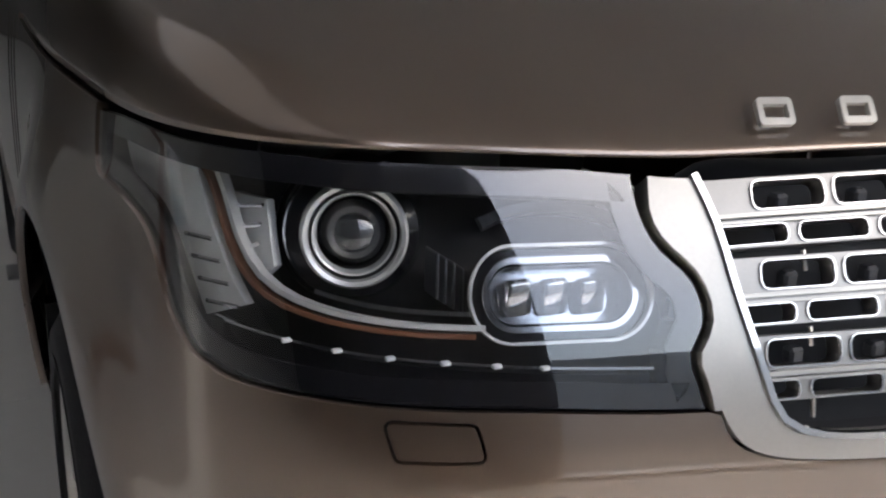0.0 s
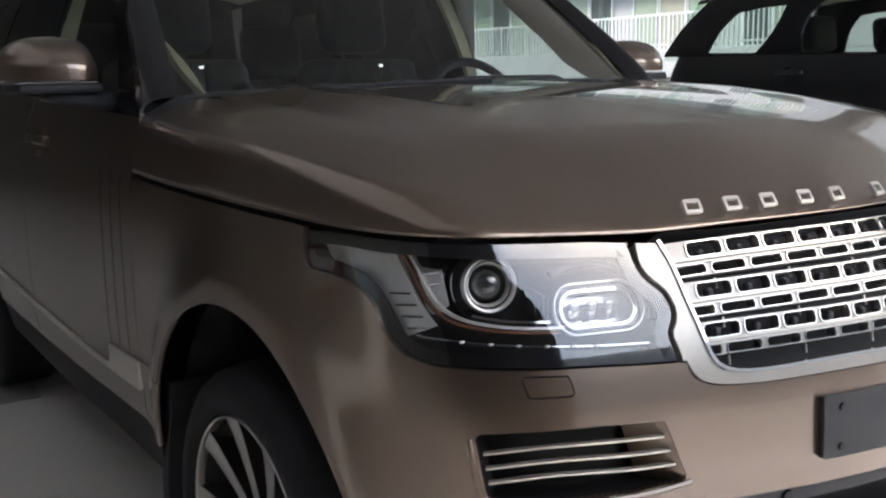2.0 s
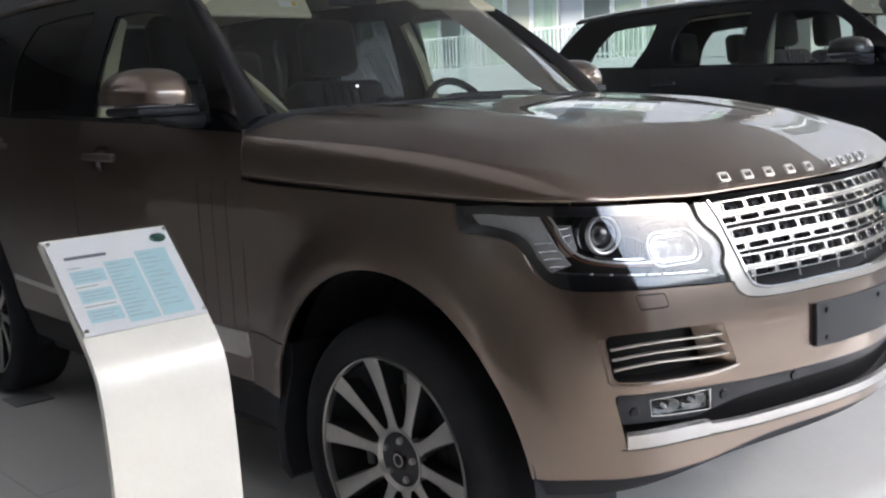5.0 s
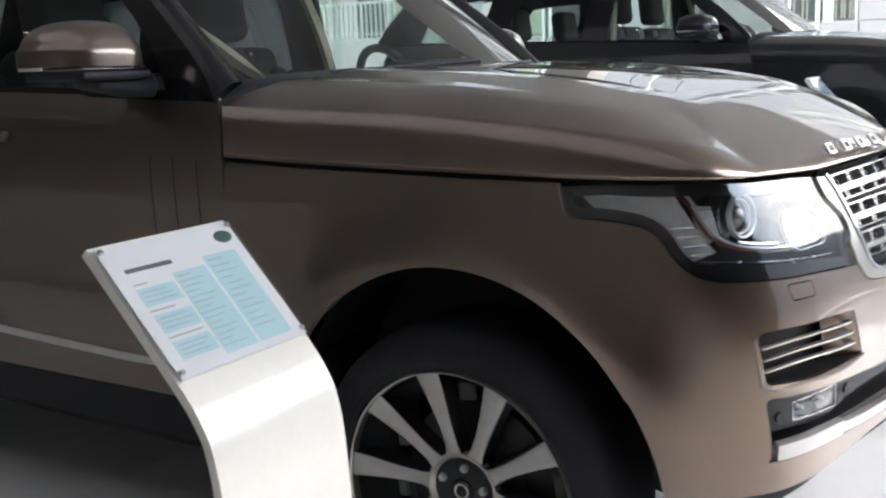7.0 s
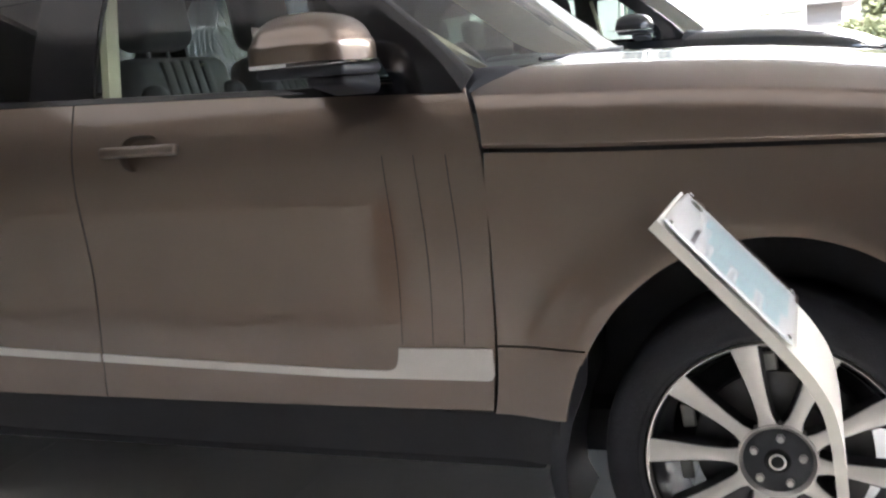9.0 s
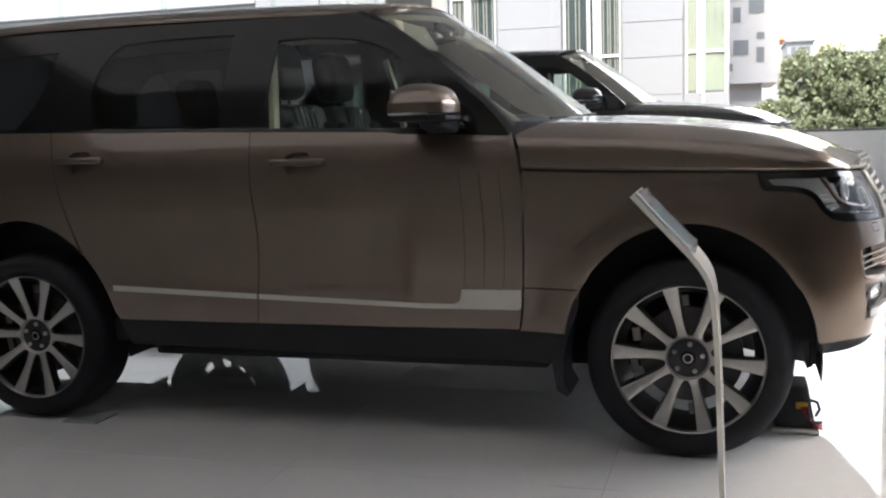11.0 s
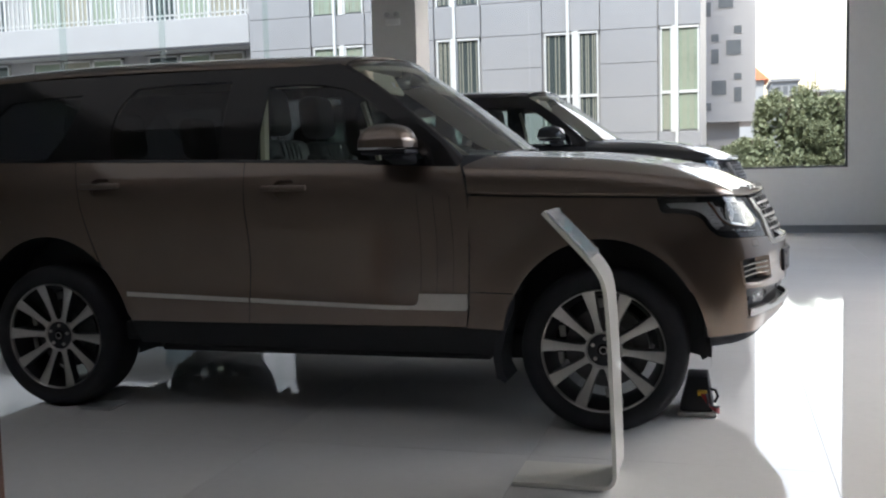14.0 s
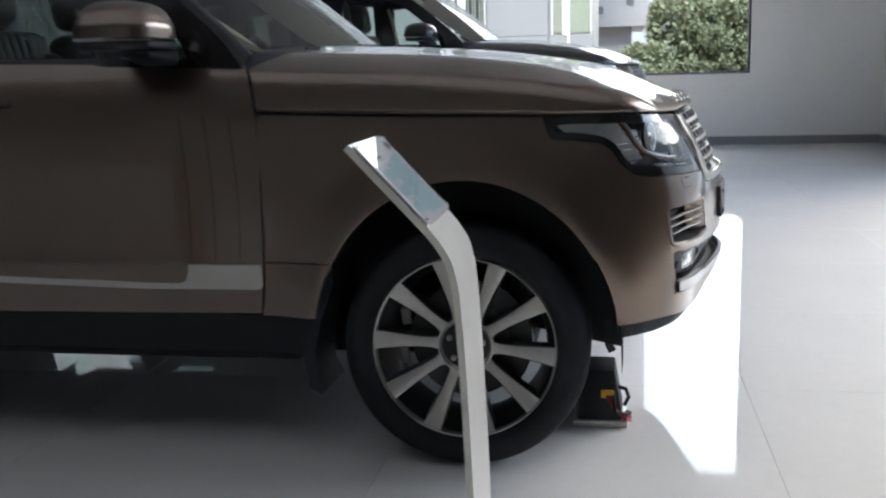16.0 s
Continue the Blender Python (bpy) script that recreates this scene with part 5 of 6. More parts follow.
    # black filler between the bonnet's rear corners and the pillars
    for s in (1, -1):
        ks2 = np.linspace(.22, 1, 12)
        front = bonnet_skin(np.full_like(ks2, s * ur), ks2) - np.array([.004, 0, .007])
        foot = np.array([(-.646, -s * (.906 - .150 * k), 1.250 + .050 * min(1, k * 1.6)) for k in np.linspace(0, 1, 12)])
        rows = [front + (foot - front) * j / 4 + np.array([0, 0, .006 * math.sin(math.pi * j / 4)]) for j in range(5)]
        verts = np.concatenate(rows)
        faces = [(j * 12 + i, j * 12 + i + 1, (j + 1) * 12 + i + 1, (j + 1) * 12 + i) for j in range(4) for i in range(11)]
        mesh_object("cowl_corner", verts, faces, PLASTIC, car, "black corner trim behind the bonnet")
        # dark backing added so no light leaks through the bonnet gap
        gap_line = [(s * u, float(SHUT(u)) - .004) for u in np.linspace(.95, gapx - .01, 14)]
        ribbon("bonnet_seal", gap_line, .040, -.024, CAVITY, car, "black strip blocking light through the shut line", .004)
    # plain raised letter blocks on the bonnet's edge
    for u in (.436, .357, .281, .196, .114, -.022, -.106, -.187, -.266, -.347):
        z = 1.109 + .003 * (1 - (u / .45) ** 2)
        ring = rounded(u, z, .033, .021, .004)
        panel("letter_block", ring, body, LETTER, bonnet, "plain raised silver frame", holes=[grow(ring, -.0052)], lift=.006, depth=.006, step=.03)
    # cowl and wipers
    cowl = lambda v, t: np.c_[-.415 - .22 * v**2 - t * .10, v * .80, 1.300 - .022 * t - .012 * v**2]
    sheet("cowl", cowl, np.linspace(-1, 1, 21), np.linspace(-.3, 1.2, 4), PLASTIC, car, "black cowl under the windscreen")
    for v0, v1, t in ((.05, .80, .030), (-.72, .02, .045)):
        pts = [screen_skin(np.array([v]), np.array([.004 + .5 * t * (v - v0) / (v1 - v0)]))[0] + np.array([.008, 0, .009]) for v in np.linspace(v0, v1, 9)]
        tube("wiper", pts, .006, PLASTIC, car, "black wiper", 6)
    # windscreen, roof, tail
    sc = sheet("windscreen", screen_skin, np.linspace(-.985, .985, 33), np.linspace(0, 1, 17), SCREEN_GLASS, car, "tinted windscreen", sign=-1)
    sc.visible_shadow = False
    bar = lambda v, t: screen_skin(v, t) + np.array([-.006, 0, -.004])
    sheet("screen_band", bar, np.linspace(-.985, .985, 33), np.linspace(.93, .995, 3), GLOSS_BLACK, car, "black band over the windscreen", sign=-1)
    xs = np.r_[np.linspace(-3.80, -1.5, 40), np.linspace(-1.45, -1.17, 8)]
    def roof(x, v):
        p = roof_skin(x, v)
        k = np.clip((x + 1.45) / .28, 0, 1)
        p[:, 0] -= k * .115 * v**2
        return p
    sheet("roof", roof, xs, np.sin(np.linspace(-math.pi / 2, math.pi / 2, 41)), paint, car, "", sign=-1)
    def header(v, k):
        a, b = roof(np.full_like(v, -1.17), v), screen_skin(np.clip(v * .722 / .69, -.985, .985), np.full_like(v, .985))
        b = b + np.array([.002, 0, .002])
        return a + (b - a) * k[:, None]
    sheet("roof_header", header, np.linspace(-.955, .955, 33), np.linspace(0, 1, 4), paint, car, "painted roof edge over the windscreen", sign=-1)
    tail = lambda v, t: np.c_[-4.03 + .10 * (1 - v**2) * -1 + t * .14 + .14 * t**2, v * (.80 - .17 * t), 1.30 + t * .50]
    sheet("rear_window", tail, np.linspace(-1, 1, 17), np.linspace(0, 1, 9), PRIVACY_GLASS if paint is BROWN else SIDE_GLASS, car, "rear window").visible_shadow = False
    back = outline([(END_U - .36, 1.33), (END_U - .36, .44)], [(END_U - .36, .44), (END_U - .01, .44)], [(END_U - .01, .44), (END_U - .01, 1.33)], [(END_U - .01, 1.33), (END_U - .36, 1.33)], step=.05)
    for o in (back, mirror(back)):
        panel("tailgate", o, body, paint, car, step=.08)
    box("underbody", (-3.95, .22, -.72, .72, .29, .42), CAVITY, car, "dark underbody", .03)
    box("floor_pan", (-3.9, -.45, -.86, .86, .36, .46), CAVITY, car, "dark floor pan", .02)
    for x in (0.0, -2.922):
        tube("axle", [(x, -.72, .37), (x, .72, .37)], .05, CAVITY, car, n=10)
    # cabin
    for x, y in ((-1.375, -.40), (-1.44, .40)):
        build_seat(car, x, y, tall=.71)
    for y in (-.42, .42):
        build_seat(car, -2.32, y, "rear_seat", .27, .60)
    box("rear_bench", (-2.62, -2.10, -.68, .68, .50, .72), LEATHER, car, "black leather rear bench", .05, 3)
    box("centre_console", (-1.55, -.75, -.12, .12, .45, .90), DASH, car, "", .04, 3)
    bm = box_bm(-1.06, -.70, -.74, .74, .80, 1.290, .06, 4)
    for v in bm.verts:
        v.co.z -= .10 * max(0, (-.85 - v.co.x) / .21)
    dash = part("dashboard", bm, DASH, car, "grey dashboard", smooth=True)
    def dash_top(v, k):
        a = screen_skin(v, np.full_like(v, .02)) + np.array([-.016, 0, -.016])
        b = np.c_[-.88 - .02 * v**2, v * .72, 1.302 - .022 * v**2]
        p = a + (b - a) * k[:, None]
        p[:, 2] += .018 * np.sin(np.pi * k)
        return p
    sheet("dash_top", dash_top, np.linspace(-.95, .95, 25), np.linspace(0, 1, 9), DASH, dash, "padded grey dash top", sign=-1)
    part("dial_hood", box_bm(-.98, -.76, .22, .60, 1.18, 1.335, .045, 3), DASH, car, smooth=True)
    ring_pts = [Vector((-1.03, .40, 1.215)) + Matrix.Rotation(radians(-24), 3, "Y") @ Vector((0, .185 * math.cos(2 * math.pi * k / 40), .185 * math.sin(2 * math.pi * k / 40))) for k in range(40)]
    wheel = part("steering_wheel", sweep_bm(ring_pts, circle_section(.016, 10), closed=True, up=(1, 0, .01)), LEATHER, car, "black leather steering wheel", smooth=True)
    part("steering_boss", box_bm(-1.05, -.99, .32, .48, 1.15, 1.27, .03, 3), DASH, wheel, smooth=True)
    for y in (.25, .55):
        tube("steering_spoke", [(-1.025, y - .02 if y > .4 else y + .01, 1.215), (-1.015, .40, 1.205)], .013, SILVER, wheel, n=8)
    head = lambda x, v: roof_skin(x, v * .97) + np.array([0, 0, -.045])
    sheet("headlining", head, np.linspace(-3.6, -1.27, 16), np.linspace(-.96, .96, 17), BEIGE, car, "beige headlining", sign=1)
    tube("header_lining", [screen_skin(np.array([v]), np.array([.925]))[0] + np.array([-.03, 0, -.018]) for v in np.linspace(-.97, .97, 15)], .014, BEIGE, car, "beige header lining", 8)
    for y in (-.495, .46):
        v = box_bm(-.010, .010, -.222, .222, -.125, .0, .0095, 3)
        ob = part("sun_visor", v, BEIGE, car, "beige sun visor", smooth=True)
        ob.location, ob.rotation_euler = (-1.19, y, 1.74), (0, radians(-32 if y < 0 else -62), 0)
        if y < 0:
            lab = part("visor_label", box_bm(.0102, .0110, .09, .17, -.085, -.055), PAPER, ob, "small white warning label")
            part("label_mark", box_bm(.0111, .0116, .146, .166, -.081, -.059), YELLOW, lab)
    rv = part("inner_mirror", box_bm(-1.24, -1.20, -.12, .12, 1.69, 1.755, .02, 3), GLOSS_BLACK, car, smooth=True)
    part("mirror_stalk", box_bm(-1.215, -1.17, -.03, .03, 1.745, 1.81, .01, 2), GLOSS_BLACK, rv, smooth=True)
    for x, s, ph in ((.02, -1, -7.3), (-2.922, -1, -9.7), (.02, 1, 5), (-2.922, 1, 9)):
        build_wheel(car, x, s * .838, s, ph).location.z -= lift
    return car

# ---- the showroom ----
X0, X1, Y0, Y1, TOP = -16.0, 4.2, -9.0, 11.0, 5.4
SILL, WIN_R, WIN_TOP = 1.02, 2.40, 5.2


def structure(name, bm, mat, label, smooth=False):
    return tagged(part(name, bm, mat, None, "", smooth), label, name.split("_")[0], kind="structure")


bm = bmesh.new()
add_box(bm, X0, WIN_R, Y1, Y1 + .30, 0, SILL)
add_box(bm, WIN_R, X1 + .25, Y1, Y1 + .30, 0, TOP)
add_box(bm, X0, WIN_R, Y1, Y1 + .30, WIN_TOP, TOP)
structure("wall_north", bm, WALL, "white painted wall under and beside the glazing")
bm = bmesh.new()
add_box(bm, X1, X1 + .25, 7.0, Y1, 0, TOP)
add_box(bm, X1, X1 + .25, -.6, 7.0, 0, .06)
add_box(bm, X1, X1 + .25, -.6, 7.0, 5.1, TOP)
structure("wall_east", bm, WALL, "white painted wall with a wide glazed opening")
structure("wall_return", box_bm(X1, X1 + .25, Y0, -.6, 0, TOP), DARK_WALL, "unseen wall beside the shop window, dark to dim lens reflections")
structure("wall_south", box_bm(X0, X1 + .25, Y0 - .25, Y0, 0, TOP), GREY_WALL, "plain grey painted wall")
structure("wall_west", box_bm(X0 - .25, X0, Y0 - .25, Y1 + .30, 0, TOP), DARK_WALL, "unseen wall, dark to dim the flank's reflections")
bm = bmesh.new()
add_box(bm, X0 - .25, X1 + .25, -1.4, Y1 + .30, TOP, TOP + .25)
add_box(bm, X0 - .25, X1 + .25, Y0 - .25, -5.6, TOP, TOP + .25)
add_box(bm, X0 - .25, -7.0, -5.6, -1.4, TOP, TOP + .25)
add_box(bm, 3.6, X1 + .25, -5.6, -1.4, TOP, TOP + .25)
structure("ceiling", bm, CEIL, "plain off-white ceiling with an opening added for fill light")
# unseen opening added to brighten the floor and the car's flank
w = tagged(new("window_9"), "milky ceiling opening added as fill light", "window", "", "structure")
part("pane", box_bm(-7.0, 3.6, -5.6, -1.4, TOP + .10, TOP + .11), MILKY, w)
bm = bmesh.new()
add_box(bm, X0, X1 - .015, Y1 - .015, Y1 - .001, .0, .12)
structure("baseboard", bm, BASE_GREY, "grey skirting along the wall")
bm = bmesh.new()
add_box(bm, X1 - .015, X1 - .001, 7.0, Y1 - .016, .0, .12)
structure("baseboard", bm, BASE_GREY, "grey skirting along the wall")
structure("column_1", box_bm(-5.06, -4.30, 10.2, 10.95, 0, TOP, .004, 1), COLUMN_PAINT, "grey painted square column by the glazing")
for k, (a, b) in enumerate(((X0, -11.63), (-11.62, -9.48), (-9.47, -7.37), (-7.36, -5.0), (-4.99, -2.6), (-2.59, WIN_R - .03))):
    w = new("window_%d" % (k + 1))
    tagged(w, "tall clear glass pane of the showroom front", "window", "glazing", "structure")
    ob = part("pane", box_bm(a, b, Y1 + .10, Y1 + .104, SILL + .01, WIN_TOP - .01), FACADE_GLASS, w)
    ob.visible_shadow = False
w = tagged(new("window_7"), "dark slim window frame", "window", "", "structure")
part("window_frame", box_bm(WIN_R - .03, WIN_R, Y1 + .05, Y1 + .16, SILL, WIN_TOP), FRAME_DARK, w)
part("window_frame", box_bm(X0, WIN_R - .03, Y1 + .05, Y1 + .16, SILL, SILL + .03), FRAME_DARK, w)
w = tagged(new("window_8"), "wide clear shop window", "window", "", "structure")
for k in range(4):
    y = -.6 + 1.9 * k
    ob = part("pane", box_bm(X1 + .10, X1 + .104, y + .004, y + 1.896, .06, 5.1), FACADE_GLASS, w)
    ob.visible_shadow = False
floor = structure("floor", box_bm(X0 - .25, X1 + .25, Y0 - .25, Y1 + .30, -.25, -.004), JOINT, "polished white floor tiles with fine grey joints")

for x in (-11.625, -9.475, -7.365):
    part("glass_fin", box_bm(x - .006, x + .006, Y1 - .12, Y1 + .098, SILL + .04, WIN_TOP - .01), FIN_GLASS, w, "green glass fin").visible_shadow = False

# ---- outside ----
# added unseen wall that keeps horizon sky out of the car's reflections
structure("wall_yard", box_bm(12.0, 12.3, -30, 27, -.26, 3.8), SKY_BLOCK, "pale wall added out of view to block low sky")
ground = structure("ground", box_bm(-400, 400, -400, 900, -.5, -.26), ASPHALT, "grey concrete yard ground outside")


def facade(x0, x1, y):
    """The office block across the yard, clad in grey panels."""
    b = tagged(new("office_building"), "pale grey panel-clad office building across the yard", "building")
    part("wall", box_bm(x0, x1, y + .12, y + 9, -.36, 16), PANEL_GREY, b)
    wins = [(-10.30, -8.82), (-6.77, -5.60), (-3.88, -2.50), (-.96, -.02)]
    zs = [-.36, .2, 1.1, 2.0, 2.9, 3.75, 4.6, 5.45, 6.3, 7.2]
    solid = [(x0, -10.36), (-8.76, -6.83), (-5.54, -3.94), (-2.44, -1.02)]
    for a, c in solid:
        for z0, z1 in zip(zs, zs[1:]):
            part("panel", box_bm(a + .008, c - .008, y, y + .12, z0 + .006, z1 - .006, .004, 1), PANEL_GREY, b)
    for k, (a, c) in enumerate(wins):
        for z0, z1 in ((-.36, 1.1), (1.1, 2.0), (4.6, 5.45)):
            part("panel", box_bm(a - .04, c + .04, y, y + .12, z0 + .015, z1 - .015, .01, 1), PANEL_GREY, b)
        for z0, z1 in ((2.0, 4.6), (5.45, 7.6)):
            w = new("window")
            w.parent = b
            m = (a + c) / 2 + .12 * (-1) ** k
            cols = ((a, m - .06), (m + .06, c))
            for p0, p1 in cols:
                part("pane", box_bm(p0 + .04, p1 - .04, y + .09, y + .11, z0 + .05, z1 - .05), DARK_PANE if k in (1, 2) else GREEN_PANE, w)
                part("frame", box_bm(p0, p0 + .04, y + .03, y + .12, z0, z1), WHITE_FRAME, w)
                part("frame", box_bm(p1 - .04, p1, y + .03, y + .12, z0, z1), WHITE_FRAME, w)
                part("transom", box_bm(p0 + .04, p1 - .04, y + .03, y + .12, z0 + .95, z0 + 1.02), WHITE_FRAME, w)
                n = 7
                for j in range(n):
                    xx = p0 + .06 + (p1 - p0 - .12) * (j + .5) / n
                    if (j * 7 + k) % 3:
                        part("blind_slat", box_bm(xx - .011, xx + .011, y + .075, y + .088, z0 + .06, z1 - .06), CURTAIN, w)
            part("mullion", box_bm(m - .06, m + .06, y - .02, y + .12, z0 - .02, z1 + .02), WHITE_FRAME, w)
            part("frame", box_bm(a, c, y + .02, y + .12, z1 - .05, z1), WHITE_FRAME, w)
        part("downpipe", box_bm((a + c) / 2 - .10, (a + c) / 2 - .03, y - .10, y - .02, -.36, 16), WHITE_FRAME, b)
    return b


def balconies(x0, x1, y):
    """The older wing with balcony slabs, white railings and curtained windows."""
    b = tagged(new("balcony_wing"), "white plastered wing with railed balconies", "building")
    part("wall", box_bm(x0, x1, y + 1.4, y + 9, -.36, 16), PLASTER, b)
    for z in (1.35, 4.85, 8.35):
        part("slab", box_bm(x0, x1, y, y + 1.4, z, z + .80, .02, 1), PLASTER, b)
        # dark strip painted as the shadow under the slab's front edge
        part("slab_drip", box_bm(x0, x1, y + .02, y + .08, z - .05, z - .002), DARK_GAP, b)
        r = new("railing")
        r.parent = b
        part("rail", box_bm(x0, x1, y + .04, y + .10, z + 1.72, z + 1.78), WHITE_FRAME, r)
        part("rail", box_bm(x0, x1, y + .05, y + .09, z + .90, z + .94), WHITE_FRAME, r)
        me = None
        n = int((x1 - x0) / .16)
        bars = bmesh.new()
        for k in range(n):
            x = x0 + .08 + .16 * k
            w = .035 if k % 8 == 0 else .018
            add_box(bars, x - w, x + w, y + .05, y + .09, z + .80, z + 1.74)
        tagged(part("railing_bars", bars, WHITE_FRAME, r), kind="stuff")
        x = x0 + .8
        k = 0
        while x < x1 - 1.2:
            wd = 1.05
            w = new("window")
            w.parent = b
            part("pane", box_bm(x + .05, x + wd - .05, y + 1.34, y + 1.38, z - 2.65, z - .10), (GREEN_PANE, DARK_PANE, GREEN_PANE, CURTAIN)[k % 4], w)
            for a, c in ((x, x + .05), (x + wd - .05, x + wd)):
                part("frame", box_bm(a, c, y + 1.30, y + 1.40, z - 2.7, z - .05), WHITE_FRAME, w)
            part("frame", box_bm(x, x + wd, y + 1.30, y + 1.40, z - .10, z - .05), WHITE_FRAME, w)
            x += wd + (.04 if k % 3 < 2 else .9)
            k += 1
    return b


for b in (facade(-12.2, 0, 20.0), balconies(-46, -12.21, 20.0)):
    b.scale = (.87, .87, .87)
    b.location = (.055, -.71, .05)


def far_block(x0, x1, y0, y1, h, mat, label, under):
    b = tagged(new("far_building"), label, "building")
    part("wall", box_bm(x0, x1, y0, y1, under, h), mat, b)
    part("base", box_bm(x0 + .5, x1 - .5, y0 + .6, y1, -.26, under), mat, b)
    for x, z, w, h in ((.01, 6.05, .25, .47), (.61, 6.33, .47, .5), (.99, 5.36, .24, .24), (.26, 5.11, .24, .24), (.86, 4.78, .47, .47), (.26, 4.51, .24, .47), (.99, 3.83, .24, .2), (.39, 3.47, .47, .47), (.99, 3.23, .24, .47), (.02, 2.85, .24, .24), (.3, 7.4, .47, .47), (1.0, 7.3, .24, .47), (.9, 8.6, .47, .47), (.2, 9.1, .24, .47)):
        win = new("window")
        win.parent = b
        part("frame", box_bm(x - w / 2 - .02, x + w / 2 + .02, y0 - .02, y0 + .04, z - h / 2 - .02, z + h / 2 + .02), mat, win)
        part("pane", box_bm(x - w / 2, x + w / 2, y0 - .03, y0 - .022, z - h / 2, z + h / 2), TOWER_PANE, win)
    return b


TOWER_PANE = material("grey_tower_pane", (0.16, 0.165, 0.17), 0.3, vary=0.2, scale=2.0)
far_block(-3.0, 1.557, 29.0, 36, 16, PINK_WALL, "pale concrete stair tower with scattered square windows", 2.33)
h = tagged(new("far_house"), "far house with an orange tiled roof", "building")
part("wall", box_bm(.8, 3.7, 80, 86, -.26, 7.2), PLASTER, h)
bm = bmesh.new()
vs = [bm.verts.new(p) for p in ((.4, 79.5, 7.2), (4.1, 79.5, 7.2), (4.1, 86.5, 7.2), (.4, 86.5, 7.2), (2.6, 81, 8.75), (2.6, 85, 8.75))]
for f in ((0, 1, 4), (1, 2, 5, 4), (2, 3, 5), (3, 0, 4, 5), (3, 2, 1, 0)):
    bm.faces.new([vs[i] for i in f])
part("roof", bm, ROOF_TILE, h)
rng = random.Random(8)
for k in range(9):
    x = 5.5 + 3.1 * k + rng.uniform(-.5, .5)
    hh, wd, y = rng.uniform(7.3, 8.4), rng.uniform(2.2, 4.2), 100 + 4 * (k % 3)
    b = tagged(new("far_house"), "far town building in haze-pale colours", "building")
    # pale wall and roof colours stand in for distance haze
    part("wall", box_bm(x, x + wd, y, y + 12, -.26, hh), (PANEL_GREY, PINK_WALL, PLASTER)[k % 3], b)
    part("roof", box_bm(x - .2, x + wd + .2, y - .4, y + 12, hh, hh + .25), (PANEL_GREY, PINK_WALL, PLASTER)[k % 3], b)
    for i in range(3):
        part("window", box_bm(x + wd * (.15 + .27 * i), x + wd * (.32 + .27 * i), y - .03, y + .02, hh - 1.3, hh - .5), TOWER_PANE, b)
    if k % 3 == 1:
        part("aerial", box_bm(x + 1, x + 1.08, y + 3, y + 3.08, hh + .25, hh + 2.6), DARK_GAP, b)


def bush(x, y, r, h, seed, name="tree"):
    """A dense bushy tree: trunk, limbs and some thousands of small leaves in uneven clumps."""
    rng = random.Random(seed)
    t = tagged(new(name), "dense green bushy tree outside the window", "tree", "hedge trees")
    t.location = (x, y, -.26)
    bm = sweep_bm([(0, 0, 0), (.05, .02, h * .3), (-.04, .05, h * .6), (.02, 0, h * .85)], circle_section(.07, 7), up=(1, 0, 0))
    trunk = part("trunk", bm, BARK, t, smooth=True)
    for k in range(6):
        a = rng.uniform(0, 6.28)
        part("limb", sweep_bm([(0, 0, h * .25 + .1 * k), (math.cos(a) * r * .4, math.sin(a) * r * .4, h * .45 + .1 * k), (math.cos(a) * r * .7, math.sin(a) * r * .7, h * .6 + .12 * k)], circle_section(.025, 5), up=(.3, 1, .2)), BARK, trunk, smooth=True)
    clumps = []
    for k in range(70):
        a, e = rng.uniform(0, 6.28), math.asin(rng.uniform(-.55, .95))
        d = rng.uniform(.86, 1.0)
        clumps.append((r * d * math.cos(a) * math.cos(e) ** .55, r * d * math.sin(a) * math.cos(e) ** .55, h * (.47 + .44 * d * math.sin(e)), rng.uniform(.16, .27)))
    for mat, count, inner in ((LEAF, 9000, False), (LEAF2, 4500, False), (LEAF, 2600, True)):
        vs, fs = [], []
        for k in range(count):
            if inner:
                a, q, z = rng.uniform(0, 6.28), r * .9 * math.sqrt(rng.random()), rng.uniform(.08, .82)
                p = Vector((q * math.cos(a), q * math.sin(a), h * z))
                s = rng.uniform(.06, .10)
            else:
                cx, cy, cz, cr = clumps[k % len(clumps)]
                q = Vector((rng.gauss(0, 1), rng.gauss(0, 1), rng.gauss(0, .8))).normalized() * cr * rng.uniform(.45, 1.0)
                p = Vector((cx, cy, cz)) + q
                s = rng.uniform(.024, .046)
            m = Euler((rng.uniform(-1.2, 1.2), rng.uniform(-1.2, 1.2), rng.uniform(0, 6.28))).to_matrix()
            b0 = len(vs)
            for lx, ly, lz in ((-.5, 0, 0), (0, -.32, .08), (.6, 0, 0), (0, .32, .08)):
                vs.append(p + m @ Vector((lx, ly, lz)) * s * 2)
            fs.append((b0, b0 + 1, b0 + 2, b0 + 3))
        tagged(mesh_object("crown", vs, fs, mat, t, smooth=False), kind="stuff")
    return t


for k, (x, y, r, hh) in enumerate(((.35, 22.6, .7, 1.9), (1.15, 22.9, .75, 2.1), (2.3, 24.0, 1.0, 3.6), (3.1, 24.5, 1.0, 3.75), (3.9, 24.1, 1.05, 3.7), (5.0, 24.6, 1.2, 4.5), (6.2, 24.3, 1.15, 3.9))):
    bush(x, y, r, hh, 20 + k)

# ---- the cars ----
build_car("brown_car", BROWN, "brown metallic luxury off-road car with black pillars", (0, 0, 0))
build_car("black_car", BLACK_PAINT, "black luxury off-road car parked by the glazing", (-.053, 5.166, 0), 0.132, -.060)


